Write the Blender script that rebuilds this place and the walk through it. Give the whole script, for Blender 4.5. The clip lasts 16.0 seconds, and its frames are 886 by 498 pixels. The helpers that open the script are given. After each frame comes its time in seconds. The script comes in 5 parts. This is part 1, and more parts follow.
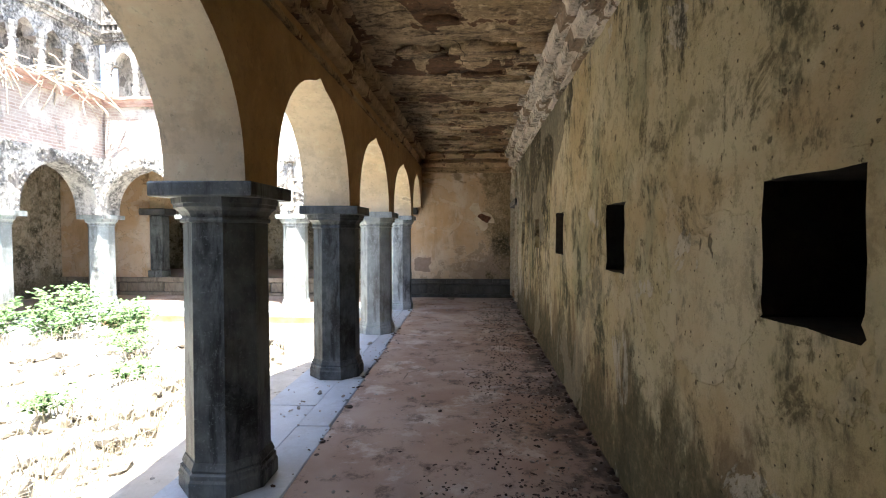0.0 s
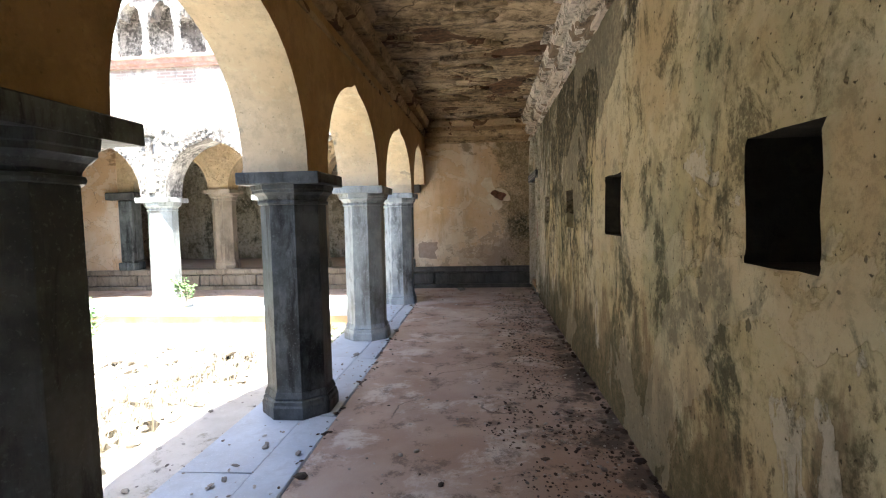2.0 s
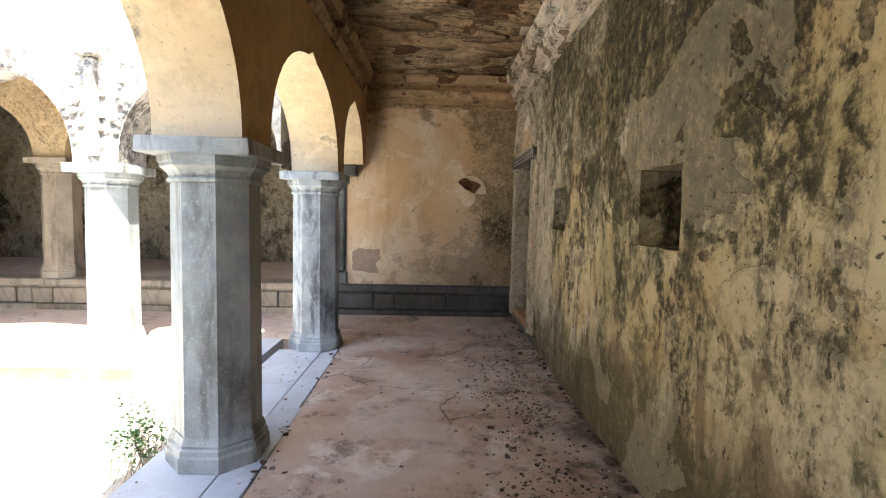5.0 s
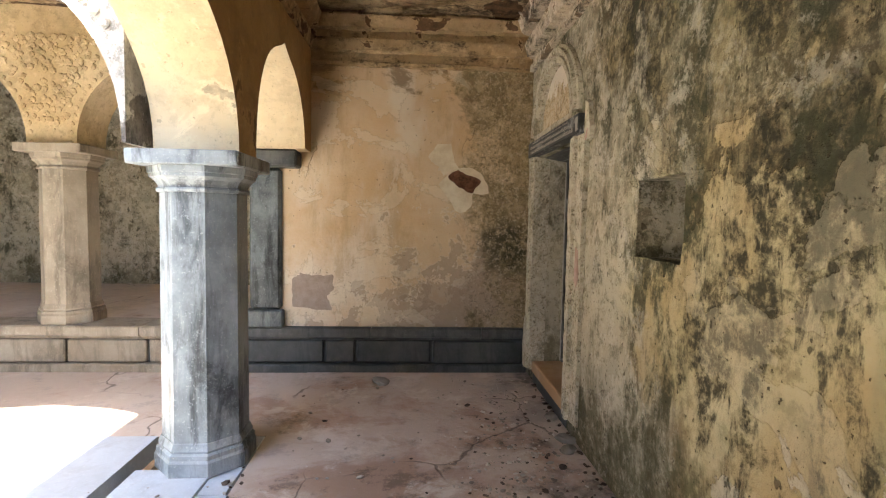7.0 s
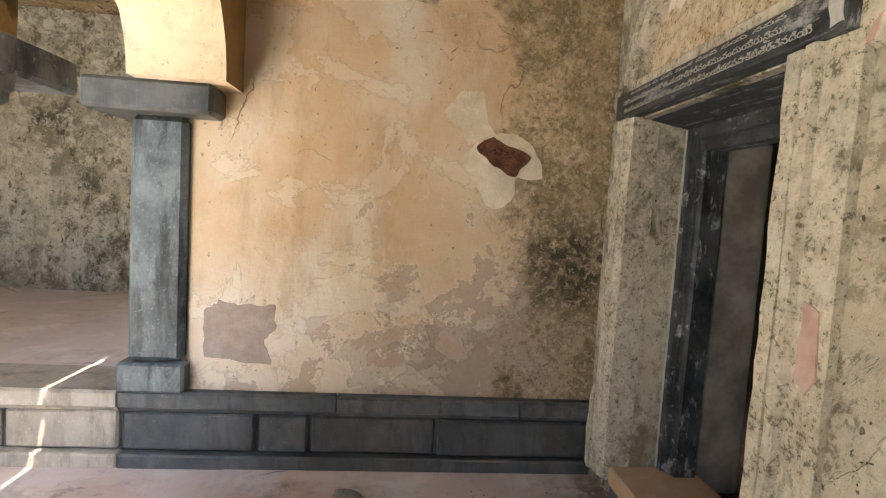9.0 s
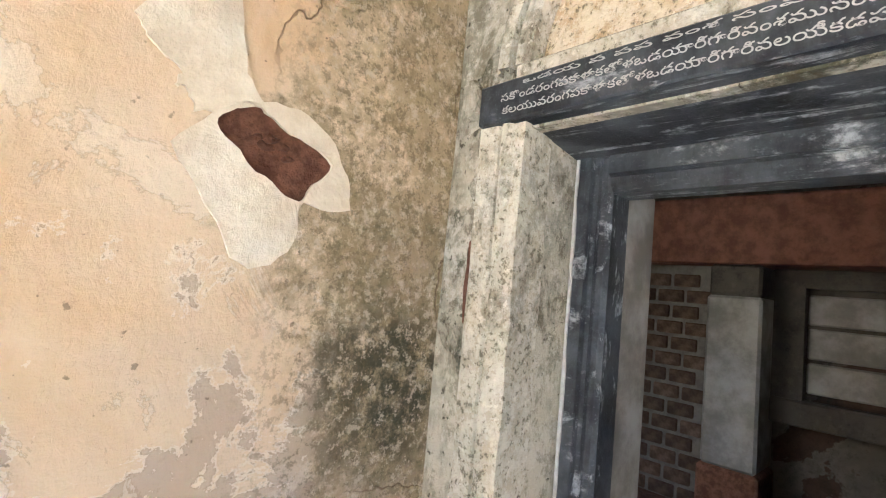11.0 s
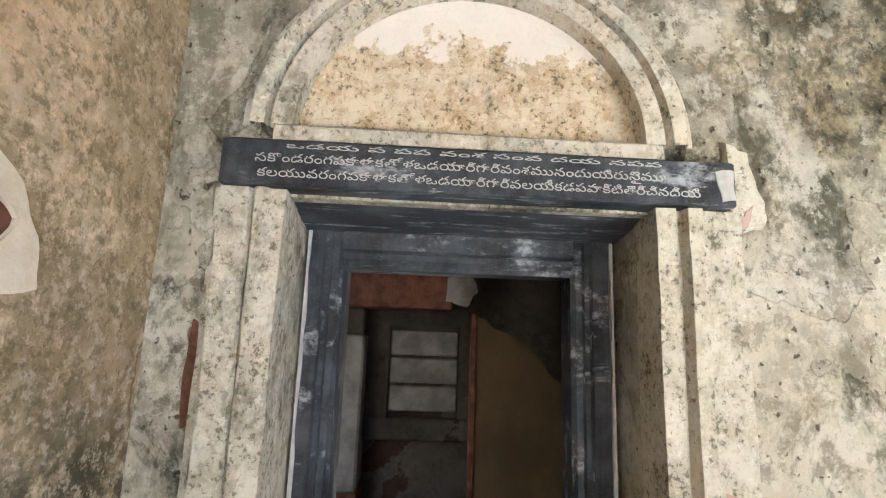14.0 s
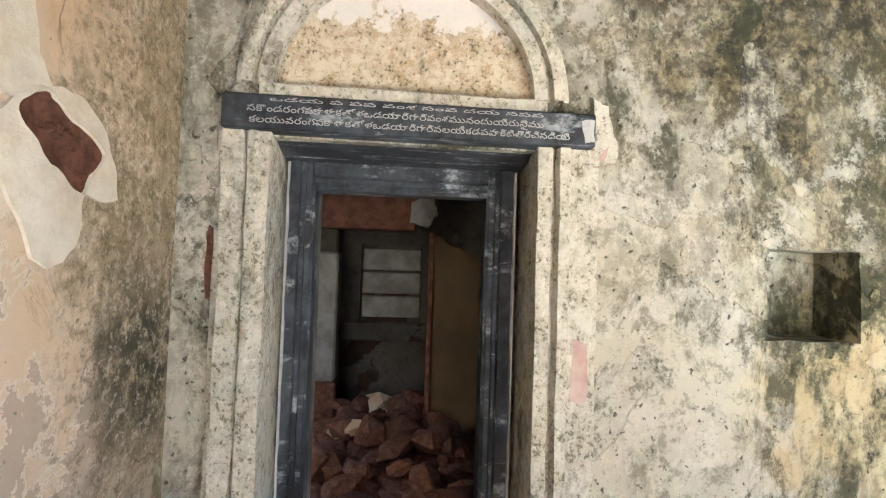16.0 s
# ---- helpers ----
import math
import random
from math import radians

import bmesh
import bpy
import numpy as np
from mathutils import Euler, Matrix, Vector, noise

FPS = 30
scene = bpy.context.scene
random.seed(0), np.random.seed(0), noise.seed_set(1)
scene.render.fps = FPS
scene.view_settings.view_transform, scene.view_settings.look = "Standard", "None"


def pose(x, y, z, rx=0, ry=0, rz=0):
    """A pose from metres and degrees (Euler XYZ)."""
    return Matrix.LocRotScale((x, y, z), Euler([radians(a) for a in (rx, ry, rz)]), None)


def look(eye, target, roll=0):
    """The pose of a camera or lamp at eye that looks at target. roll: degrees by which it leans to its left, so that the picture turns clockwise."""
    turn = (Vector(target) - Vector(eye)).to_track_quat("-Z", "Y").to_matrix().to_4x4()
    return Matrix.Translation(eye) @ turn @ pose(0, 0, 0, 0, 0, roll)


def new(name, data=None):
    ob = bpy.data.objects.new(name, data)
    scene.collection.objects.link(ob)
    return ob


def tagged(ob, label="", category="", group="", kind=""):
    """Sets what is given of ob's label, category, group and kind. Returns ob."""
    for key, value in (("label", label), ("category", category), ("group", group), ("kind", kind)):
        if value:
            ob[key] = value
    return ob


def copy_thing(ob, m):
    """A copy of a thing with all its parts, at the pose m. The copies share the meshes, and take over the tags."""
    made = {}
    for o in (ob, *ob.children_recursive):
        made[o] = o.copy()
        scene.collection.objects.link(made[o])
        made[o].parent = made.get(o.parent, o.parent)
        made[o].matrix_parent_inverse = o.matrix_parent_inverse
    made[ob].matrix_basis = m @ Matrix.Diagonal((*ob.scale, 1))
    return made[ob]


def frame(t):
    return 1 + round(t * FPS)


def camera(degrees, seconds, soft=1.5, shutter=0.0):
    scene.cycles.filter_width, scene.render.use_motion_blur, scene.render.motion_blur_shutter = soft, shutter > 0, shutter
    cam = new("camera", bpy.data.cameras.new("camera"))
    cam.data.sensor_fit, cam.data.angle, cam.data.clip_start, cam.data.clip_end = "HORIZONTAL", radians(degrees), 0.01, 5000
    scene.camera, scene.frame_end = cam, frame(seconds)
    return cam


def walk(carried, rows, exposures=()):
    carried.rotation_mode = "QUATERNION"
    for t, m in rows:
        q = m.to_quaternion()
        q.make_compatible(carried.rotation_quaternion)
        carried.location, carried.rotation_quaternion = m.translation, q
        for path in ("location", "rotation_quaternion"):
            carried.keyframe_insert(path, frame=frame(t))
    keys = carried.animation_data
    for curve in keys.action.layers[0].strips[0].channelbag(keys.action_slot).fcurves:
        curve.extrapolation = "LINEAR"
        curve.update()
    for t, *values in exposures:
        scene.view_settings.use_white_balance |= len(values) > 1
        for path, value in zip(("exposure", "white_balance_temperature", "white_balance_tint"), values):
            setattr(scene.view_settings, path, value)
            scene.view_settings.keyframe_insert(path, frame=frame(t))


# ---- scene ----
cam = camera(83.6, 16.0, 1.1)
PATH = [
    (0, (0.104, -0.438, 1.529), (-0.021, 1.557, 1.465), -0.0),
    (0.5, (0.103, -0.127, 1.505), (-0.024, 1.866, 1.405), -0.7),
    (1, (0.148, 0.287, 1.485), (0.003, 2.277, 1.352), -1.2),
    (1.5, (0.107, 0.71, 1.472), (-0.056, 2.699, 1.333), -1.3),
    (2, (0.083, 1.146, 1.468), (-0.091, 3.134, 1.338), -1.2),
    (2.5, (0.067, 1.598, 1.48), (-0.083, 3.588, 1.343), -1.0),
    (3, (0.0, 2.092, 1.444), (-0.097, 4.084, 1.295), -0.4),
    (3.5, (0.0, 2.624, 1.433), (-0.059, 4.618, 1.289), 0.2),
    (4, (-0.031, 3.139, 1.44), (-0.068, 5.134, 1.3), 0.5),
    (4.2, (-0.053, 3.35, 1.44), (-0.085, 5.344, 1.299), 0.9),
    (6.5, (-0.147, 5.901, 1.541), (-0.017, 7.892, 1.405), 0.4),
    (7, (-0.131, 6.469, 1.525), (-0.017, 8.462, 1.4), 1.1),
    (7.5, (-0.165, 6.99, 1.531), (-0.061, 8.984, 1.41), 1.6),
    (8, (-0.166, 7.546, 1.523), (-0.117, 9.54, 1.374), 2.0),
    (8.2, (-0.201, 7.731, 1.549), (-0.147, 9.723, 1.386), 2.2),
    (10.3, (-0.243, 9.565, 1.517), (0.613, 11.373, 1.527), 4.9),
    (10.5, (-0.239, 9.725, 1.523), (0.775, 11.448, 1.578), 4.8),
    (11, (-0.204, 10.069, 1.569), (1.16, 11.524, 1.731), 5.4),
    (11.5, (-0.068, 10.356, 1.644), (1.571, 11.461, 1.948), 5.1),
    (12, (-0.031, 10.529, 1.749), (1.815, 11.204, 2.119), 3.5),
    (12.5, (-0.017, 10.639, 1.761), (1.912, 10.883, 2.232), 2.9),
    (13, (-0.024, 10.674, 1.759), (1.921, 10.723, 2.224), 2.7),
    (13.5, (-0.15, 10.669, 1.742), (1.804, 10.633, 2.169), 2.4),
    (14, (-0.375, 10.616, 1.711), (1.591, 10.529, 2.069), 2.1),
    (14.5, (-0.577, 10.652, 1.689), (1.395, 10.498, 1.982), 1.8),
    (15, (-0.769, 10.678, 1.671), (1.212, 10.497, 1.877), 2.1),
    (15.5, (-0.902, 10.595, 1.65), (1.086, 10.417, 1.78), 2.0),
    (16, (-0.956, 10.501, 1.61), (1.035, 10.318, 1.683), 1.9),
]
EXPOSURES = [(0.0, 2.65, 6350, 10), (1.5, 2.85, 6350, 10), (2.5, 2.95, 6400, 10), (3.5, 3.2, 6450, 10), (4.0, 3.1, 6500, 10), (6.5, 3.55, 6950, 10), (7.0, 3.55, 6950, 10), (8.2, 3.8, 6950, 10), (10.3, 4.85, 5650, 9), (11.0, 5.25, 5600, 9), (12.0, 5.3, 5500, 9), (13.0, 5.05, 5450, 9), (16.0, 4.9, 5550, 8)]
walk(cam, [(t, look(eye, target, roll)) for t, eye, target, roll in PATH], EXPOSURES)

import random
import bmesh
from math import sin, cos, pi, atan2, sqrt

rnd = random.Random(7)

# ---------------------------------------------------------------- light
world = bpy.data.worlds.new("World")
world.use_nodes = True
scene.world = world
SUN = Vector((0.15, -0.41, 1.0)).normalized()
sky = world.node_tree.nodes.new("ShaderNodeTexSky")
sky.sky_type = "NISHITA"
sky.sun_disc = False
sky.sun_elevation = math.asin(SUN.z)
sky.sun_rotation = atan2(SUN.x, SUN.y)
sky.air_density, sky.dust_density = 1.0, 1.5
back = world.node_tree.nodes["Background"]
back.inputs["Strength"].default_value = 0.14
world.node_tree.links.new(sky.outputs["Color"], back.inputs["Color"])
sun_data = bpy.data.lights.new("sun", "SUN")
sun_data.energy, sun_data.angle, sun_data.color = 5.0, radians(0.5), (1.0, 0.95, 0.86)
sun = new("sun", sun_data)
sun.rotation_euler = SUN.to_track_quat("Z", "Y").to_euler()
scene.view_settings.exposure = 0.0


# ---------------------------------------------------------------- node helper
class Mat:
    """A small builder of procedural materials."""

    def __init__(self, name, rough=0.85):
        self.m = bpy.data.materials.new(name)
        self.m.use_nodes = True
        self.t = self.m.node_tree
        self.b = self.t.nodes["Principled BSDF"]
        self.b.inputs["Roughness"].default_value = rough
        self.b.inputs["Specular IOR Level"].default_value = 0.25
        self.co = self.t.nodes.new("ShaderNodeTexCoord").outputs["Object"]
        self.sep = None

    def link(self, a, b):
        self.t.links.new(a, b)

    def val(self, socket, v):
        if hasattr(v, "is_output"):
            self.link(v, socket)
        else:
            socket.default_value = v

    def stretch(self, s, src=None, off=(0, 0, 0)):
        n = self.t.nodes.new("ShaderNodeMapping")
        n.inputs["Scale"].default_value = s
        n.inputs["Location"].default_value = off
        self.link(src or self.co, n.inputs["Vector"])
        return n.outputs["Vector"]

    def noise(self, scale, detail=6, rough=0.6, dist=0.0, src=None):
        n = self.t.nodes.new("ShaderNodeTexNoise")
        n.inputs["Scale"].default_value = scale
        n.inputs["Detail"].default_value = detail
        n.inputs["Roughness"].default_value = rough
        n.inputs["Distortion"].default_value = dist
        self.link(src or self.co, n.inputs["Vector"])
        return n.outputs["Fac"]

    def voronoi(self, scale, feature="F1", src=None, out="Distance"):
        n = self.t.nodes.new("ShaderNodeTexVoronoi")
        n.feature = feature
        n.inputs["Scale"].default_value = scale
        self.link(src or self.co, n.inputs["Vector"])
        return n.outputs[out]

    def warp(self, scale, amount):
        n = self.t.nodes.new("ShaderNodeTexNoise")
        n.inputs["Scale"].default_value = scale
        n.inputs["Detail"].default_value = 4
        self.link(self.co, n.inputs["Vector"])
        v = self.t.nodes.new("ShaderNodeVectorMath")
        v.operation = "MULTIPLY_ADD"
        self.link(n.outputs["Color"], v.inputs[0])
        v.inputs[1].default_value = (amount, amount, amount)
        self.link(self.co, v.inputs[2])
        return v.outputs[0]

    def axis(self, i):
        if self.sep is None:
            self.sep = self.t.nodes.new("ShaderNodeSeparateXYZ")
            self.link(self.co, self.sep.inputs[0])
        return self.sep.outputs[i]

    def calc(self, op, a, b=0.0, clamp=False):
        n = self.t.nodes.new("ShaderNodeMath")
        n.operation, n.use_clamp = op, clamp
        self.val(n.inputs[0], a)
        self.val(n.inputs[1], b)
        return n.outputs[0]

    def step(self, v, lo, hi, smooth=True):
        n = self.t.nodes.new("ShaderNodeMapRange")
        n.interpolation_type = "SMOOTHSTEP" if smooth else "LINEAR"
        self.val(n.inputs["Value"], v)
        n.inputs["From Min"].default_value, n.inputs["From Max"].default_value = lo, hi
        return n.outputs["Result"]

    def mix(self, f, a, b):
        n = self.t.nodes.new("ShaderNodeMix")
        n.data_type = "RGBA"
        self.val(n.inputs["Factor"], f)
        for s, v in ((n.inputs["A"], a), (n.inputs["B"], b)):
            if hasattr(v, "is_output"):
                self.link(v, s)
            else:
                s.default_value = (*v, 1)
        return n.outputs["Result"]

    def ramp(self, f, stops):
        n = self.t.nodes.new("ShaderNodeValToRGB")
        e = n.color_ramp.elements
        while len(e) < len(stops):
            e.new(0.5)
        for k, (p, c) in zip(e, stops):
            k.position, k.color = p, (*c, 1)
        self.link(f, n.inputs["Fac"])
        return n.outputs["Color"]

    def random(self):
        return self.t.nodes.new("ShaderNodeObjectInfo").outputs["Random"]

    def island(self):
        return self.t.nodes.new("ShaderNodeNewGeometry").outputs["Random Per Island"]

    def done(self, colour, height=None, bump=0.4, dist=0.02, rough=None):
        self.val(self.b.inputs["Base Color"], colour) if hasattr(colour, "is_output") else setattr(self.b.inputs["Base Color"], "default_value", (*colour, 1))
        if rough is not None:
            self.val(self.b.inputs["Roughness"], rough)
        if height is not None:
            n = self.t.nodes.new("ShaderNodeBump")
            n.inputs["Strength"].default_value, n.inputs["Distance"].default_value = bump, dist
            self.link(height, n.inputs["Height"])
            self.link(n.outputs["Normal"], self.b.inputs["Normal"])
        return self.m


def plaster(name, a, b, under, mould, mould_at=0.55, peel_at=0.56, bias=None, peel_bias=None, peel_scale=0.9, spots=0.5, crack=True, green=None, bump=0.5, smear=(1, 1, 0.55), patchy=0.45, speck=0.3):
    """Old lime plaster: two washed tones, peeled patches with sharp edges, black mould and pits. bias, peel_bias: ((axis, start, gain), ...)."""
    k = Mat(name, 0.9)
    broad = k.noise(0.7, 5, 0.6, 0.4)
    fine = k.noise(14.0, 8, 0.7)
    grain = k.noise(90.0, 4, 0.6)
    col = k.mix(k.step(broad, 0.35, 0.65), a, b)
    col = k.mix(k.calc("MULTIPLY", k.step(k.noise(4.5, 10, 0.75), 0.46, 0.62), patchy), col, tuple(0.5 * c for c in a))
    col = k.mix(k.calc("MULTIPLY", k.step(k.noise(7.5, 8, 0.7, 0.0, k.stretch((1, 1, 1), off=(7, 3, 2))), 0.54, 0.66), patchy), col, tuple(min(0.85, 1.25 * c) for c in b))
    peel = k.noise(peel_scale, 9, 0.58, 0.5)
    for ax, start, gain in peel_bias or ():
        peel = k.calc("ADD", peel, k.calc("MULTIPLY", k.calc("SUBTRACT", k.axis(ax), start), gain))
    mask = k.step(peel, peel_at, peel_at + 0.012)
    rim = k.calc("SUBTRACT", k.step(peel, peel_at - 0.02, peel_at), mask, True)
    ucol = k.mix(k.step(fine, 0.35, 0.7), under, tuple(0.6 * c for c in under))
    col = k.mix(mask, col, ucol)
    col = k.mix(k.calc("MULTIPLY", rim, 0.35), col, tuple(min(1, 1.35 * c) for c in b))
    if green:
        g = k.step(k.noise(1.3, 6, 0.6, 0.2, k.stretch((1, 1, 0.6), off=(3, 8, 1))), 0.52, 0.72)
        col = k.mix(k.calc("MULTIPLY", g, 0.65), col, green)
    md = k.noise(2.2, 10, 0.74, 0.3, k.stretch(smear))
    for ax, start, gain in bias or ():
        md = k.calc("ADD", md, k.calc("MULTIPLY", k.calc("SUBTRACT", k.axis(ax), start), gain))
    dark = k.calc("MULTIPLY", k.step(md, mould_at, mould_at + 0.13), k.step(k.noise(17.0, 6, 0.7), 0.33, 0.6))
    col = k.mix(k.calc("MULTIPLY", dark, 0.88), col, mould)
    if speck:
        sk = k.step(k.noise(13.0, 10, 0.8, 0.0, k.stretch((1, 1, 1), off=(2, 6, 7))), 0.52, 0.60)
        col = k.mix(k.calc("MULTIPLY", sk, speck), col, tuple(0.3 * c for c in a))
    if spots:
        pit = k.step(k.noise(34.0, 3, 0.5), 0.66, 0.72)
        col = k.mix(k.calc("MULTIPLY", pit, spots), col, tuple(0.25 * c for c in a))
        pale = k.step(k.noise(22.0, 5, 0.6, 0.0, k.stretch((1, 1, 1), off=(5, 2, 9))), 0.62, 0.7)
        col = k.mix(k.calc("MULTIPLY", pale, 0.5 * spots), col, tuple(min(0.85, 1.5 * c) for c in b))
    h = k.calc("ADD", k.calc("MULTIPLY", mask, -0.35), k.calc("MULTIPLY", fine, 0.45))
    h = k.calc("ADD", h, k.calc("MULTIPLY", grain, 0.12))
    if crack:
        c = k.voronoi(0.75, "DISTANCE_TO_EDGE", k.warp(2.2, 0.5))
        line = k.calc("SUBTRACT", 1.0, k.step(c, 0.002, 0.007))
        line = k.calc("MULTIPLY", line, k.step(k.noise(0.9, 2, 0.5), 0.52, 0.58))
        col = k.mix(k.calc("MULTIPLY", line, 0.8), col, tuple(0.15 * v for v in a))
        h = k.calc("SUBTRACT", h, k.calc("MULTIPLY", line, 0.6))
    return k.done(col, h, bump, 0.02)


def stone(name, a, b, streak, rough=0.65, scale=1.0, vary=0.25, streaks=0.6, chalk=0.0):
    """Dressed stone with vertical dark washes, fine grain and chips."""
    k = Mat(name, rough)
    n = k.noise(3.0 * scale, 8, 0.65)
    col = k.mix(k.step(n, 0.35, 0.68), a, b)
    st = k.noise(2.0, 9, 0.7, 0.5, k.stretch((3.0, 3.0, 0.6)))
    col = k.mix(k.calc("MULTIPLY", k.step(st, 0.46, 0.66), streaks), col, streak)
    drip = k.noise(2.6, 10, 0.75, 0.4, k.stretch((5, 5, 0.9), off=(3, 1, 5)))
    col = k.mix(k.calc("MULTIPLY", k.step(drip, 0.52, 0.66), 0.3 * streaks), col, tuple(min(0.7, 1.5 * c) for c in b))
    drop = k.calc("MULTIPLY", k.step(k.noise(1.4, 6, 0.6, 0.4, k.stretch((1.5, 1.5, 0.6), off=(8, 2, 2))), 0.54, 0.60), k.step(k.noise(22.0, 8, 0.75), 0.34, 0.55))
    col = k.mix(k.calc("MULTIPLY", drop, 0.8 * streaks), col, tuple(1.3 * c for c in streak))
    sp = k.step(k.noise(60.0 * scale, 4, 0.6), 0.58, 0.7)
    col = k.mix(k.calc("MULTIPLY", sp, 0.35), col, tuple(min(0.8, 1.6 * c) for c in b))
    if chalk:
        ck = k.calc("MULTIPLY", k.step(k.noise(3.0, 9, 0.7, 0.4, k.stretch((6, 0.8, 2.2))), 0.53, 0.63), k.step(k.noise(20.0, 7, 0.7), 0.36, 0.6))
        col = k.mix(k.calc("MULTIPLY", ck, chalk), col, (0.42, 0.43, 0.43))
    r = k.calc("MULTIPLY", k.random(), vary)
    col = k.mix(r, col, tuple(0.55 * c for c in a))
    h = k.calc("ADD", k.calc("MULTIPLY", k.noise(9.0 * scale, 8, 0.7), 0.7), k.calc("MULTIPLY", k.noise(70.0, 3, 0.6), 0.15))
    return k.done(col, h, 0.35, 0.012, k.step(n, -0.4, 1.6, False))


def add_axis(k, v, *terms):
    """A mask shifted along the axes, so that a stain has its own place on the wall."""
    for ax, start, gain in terms:
        v = k.calc("ADD", v, k.calc("MULTIPLY", k.calc("SUBTRACT", k.axis(ax), start), gain))
    return v


def make_wall():
    """Beige lime plaster: dark rough upper part, running black mould, brown damp foot, green-black blots."""
    k = Mat("mouldy_wall_plaster", 0.92)
    fine, grain = k.noise(16.0, 8, 0.72), k.noise(95.0, 4, 0.6)
    col = k.mix(k.step(k.noise(0.9, 7, 0.65, 0.4), 0.36, 0.64), (0.50, 0.41, 0.215), (0.62, 0.53, 0.335))
    col = k.mix(k.calc("MULTIPLY", k.step(k.noise(5.5, 10, 0.78), 0.47, 0.60), 0.5), col, (0.27, 0.215, 0.115))
    col = k.mix(k.calc("MULTIPLY", k.step(k.noise(1.6, 6, 0.6, 0.2, k.stretch((1, 1, 1), off=(2, 9, 4))), 0.48, 0.62), 0.7), col, (0.48, 0.35, 0.18))
    col = k.mix(k.calc("MULTIPLY", k.step(k.noise(1.1, 6, 0.65, 0.3, k.stretch((1, 1, 0.6), off=(5, 1, 3))), 0.52, 0.68), 0.6), col, (0.27, 0.28, 0.175))
    foot = add_axis(k, k.noise(3.0, 9, 0.7, 0.3, k.stretch((1, 1, 0.35), off=(1, 1, 6))), (2, 0.75, -0.34))
    col = k.mix(k.calc("MULTIPLY", k.step(foot, 0.49, 0.60), 0.8), col, (0.22, 0.155, 0.085))
    along = k.calc("MULTIPLY", k.calc("SUBTRACT", k.step(k.axis(1), 4.3, 5.9), 0.55), 0.46)
    south = k.calc("MULTIPLY", k.calc("SUBTRACT", 1.0, k.step(k.axis(1), 0.9, 2.3)), 0.19)
    upper = add_axis(k, k.calc("ADD", k.noise(0.95, 9, 0.6, 0.5), k.calc("ADD", along, south)), (2, 2.3, 0.30))
    north = add_axis(k, k.noise(0.8, 4, 0.6), (1, 8.45, 0.14))
    um = k.calc("MULTIPLY", k.step(upper, 0.50, 0.512), k.calc("SUBTRACT", 1.0, k.calc("MULTIPLY", k.step(north, 0.42, 0.60), 0.85)))
    rough = k.mix(k.step(fine, 0.4, 0.62), (0.04, 0.033, 0.017), (0.25, 0.205, 0.115))
    col = k.mix(k.calc("MULTIPLY", um, 0.9), col, rough)
    scab = k.noise(1.5, 9, 0.6, 0.6, k.stretch((1, 1, 1), off=(8, 4, 1)))
    sm = k.step(scab, 0.635, 0.645)
    col = k.mix(k.calc("MULTIPLY", sm, 0.7), col, (0.60, 0.54, 0.42))
    run = add_axis(k, k.calc("ADD", k.noise(2.3, 10, 0.74, 0.25, k.stretch((1.5, 1.5, 0.5))), k.calc("MULTIPLY", along, 0.42)), (2, 1.9, 0.10))
    runm = k.calc("MULTIPLY", k.step(run, 0.50, 0.58), k.step(k.noise(13.0, 8, 0.75), 0.36, 0.58))
    col = k.mix(k.calc("MULTIPLY", k.step(north, 0.46, 0.64), 0.65), col, (0.50, 0.47, 0.40))
    col = k.mix(k.calc("MULTIPLY", runm, k.calc("SUBTRACT", 0.93, k.calc("MULTIPLY", k.step(north, 0.45, 0.62), 0.5))), col, (0.024, 0.023, 0.015))
    blot = k.calc("ADD", k.noise(1.7, 8, 0.68, 0.35, k.stretch((1, 1, 0.55), off=(3, 7, 2))), k.calc("MULTIPLY", along, 0.05))
    bm_ = k.calc("MULTIPLY", k.step(blot, 0.535, 0.61), k.step(k.noise(9.0, 8, 0.76), 0.36, 0.54))
    col = k.mix(k.calc("MULTIPLY", bm_, 0.85), col, (0.045, 0.048, 0.025))
    speck = k.calc("MULTIPLY", k.step(k.noise(11.0, 10, 0.8), 0.52, 0.58), k.calc("ADD", 0.3, k.calc("MULTIPLY", k.step(north, 0.45, 0.62), 0.7)))
    col = k.mix(k.calc("MULTIPLY", speck, 0.6), col, (0.09, 0.075, 0.042))
    pale = k.calc("MULTIPLY", k.step(k.noise(5.0, 10, 0.8, 0.0, k.stretch((1, 1, 1), off=(9, 9, 9))), 0.51, 0.58), k.step(north, 0.42, 0.62))
    col = k.mix(k.calc("MULTIPLY", pale, 0.7), col, (0.62, 0.57, 0.47))
    cloud = k.noise(3.6, 9, 0.72, 0.5, k.stretch((1, 1, 0.8), off=(11, 5, 3)))
    cm = k.calc("MULTIPLY", k.step(cloud, 0.55, 0.62), k.step(k.noise(26.0, 8, 0.76), 0.34, 0.56))
    col = k.mix(k.calc("MULTIPLY", cm, 0.8), col, (0.085, 0.07, 0.034))
    moss = add_axis(k, k.noise(1.9, 9, 0.7, 0.3, k.stretch((1, 1, 0.5), off=(4, 8, 8))), (2, 0.75, -0.30))
    col = k.mix(k.calc("MULTIPLY", k.calc("MULTIPLY", k.step(moss, 0.51, 0.62), k.step(k.noise(15.0, 8, 0.76), 0.3, 0.55)), 0.8), col, (0.095, 0.085, 0.04))
    coat = k.noise(0.75, 8, 0.56, 0.6, k.stretch((1, 1, 1), off=(6, 13, 2)))
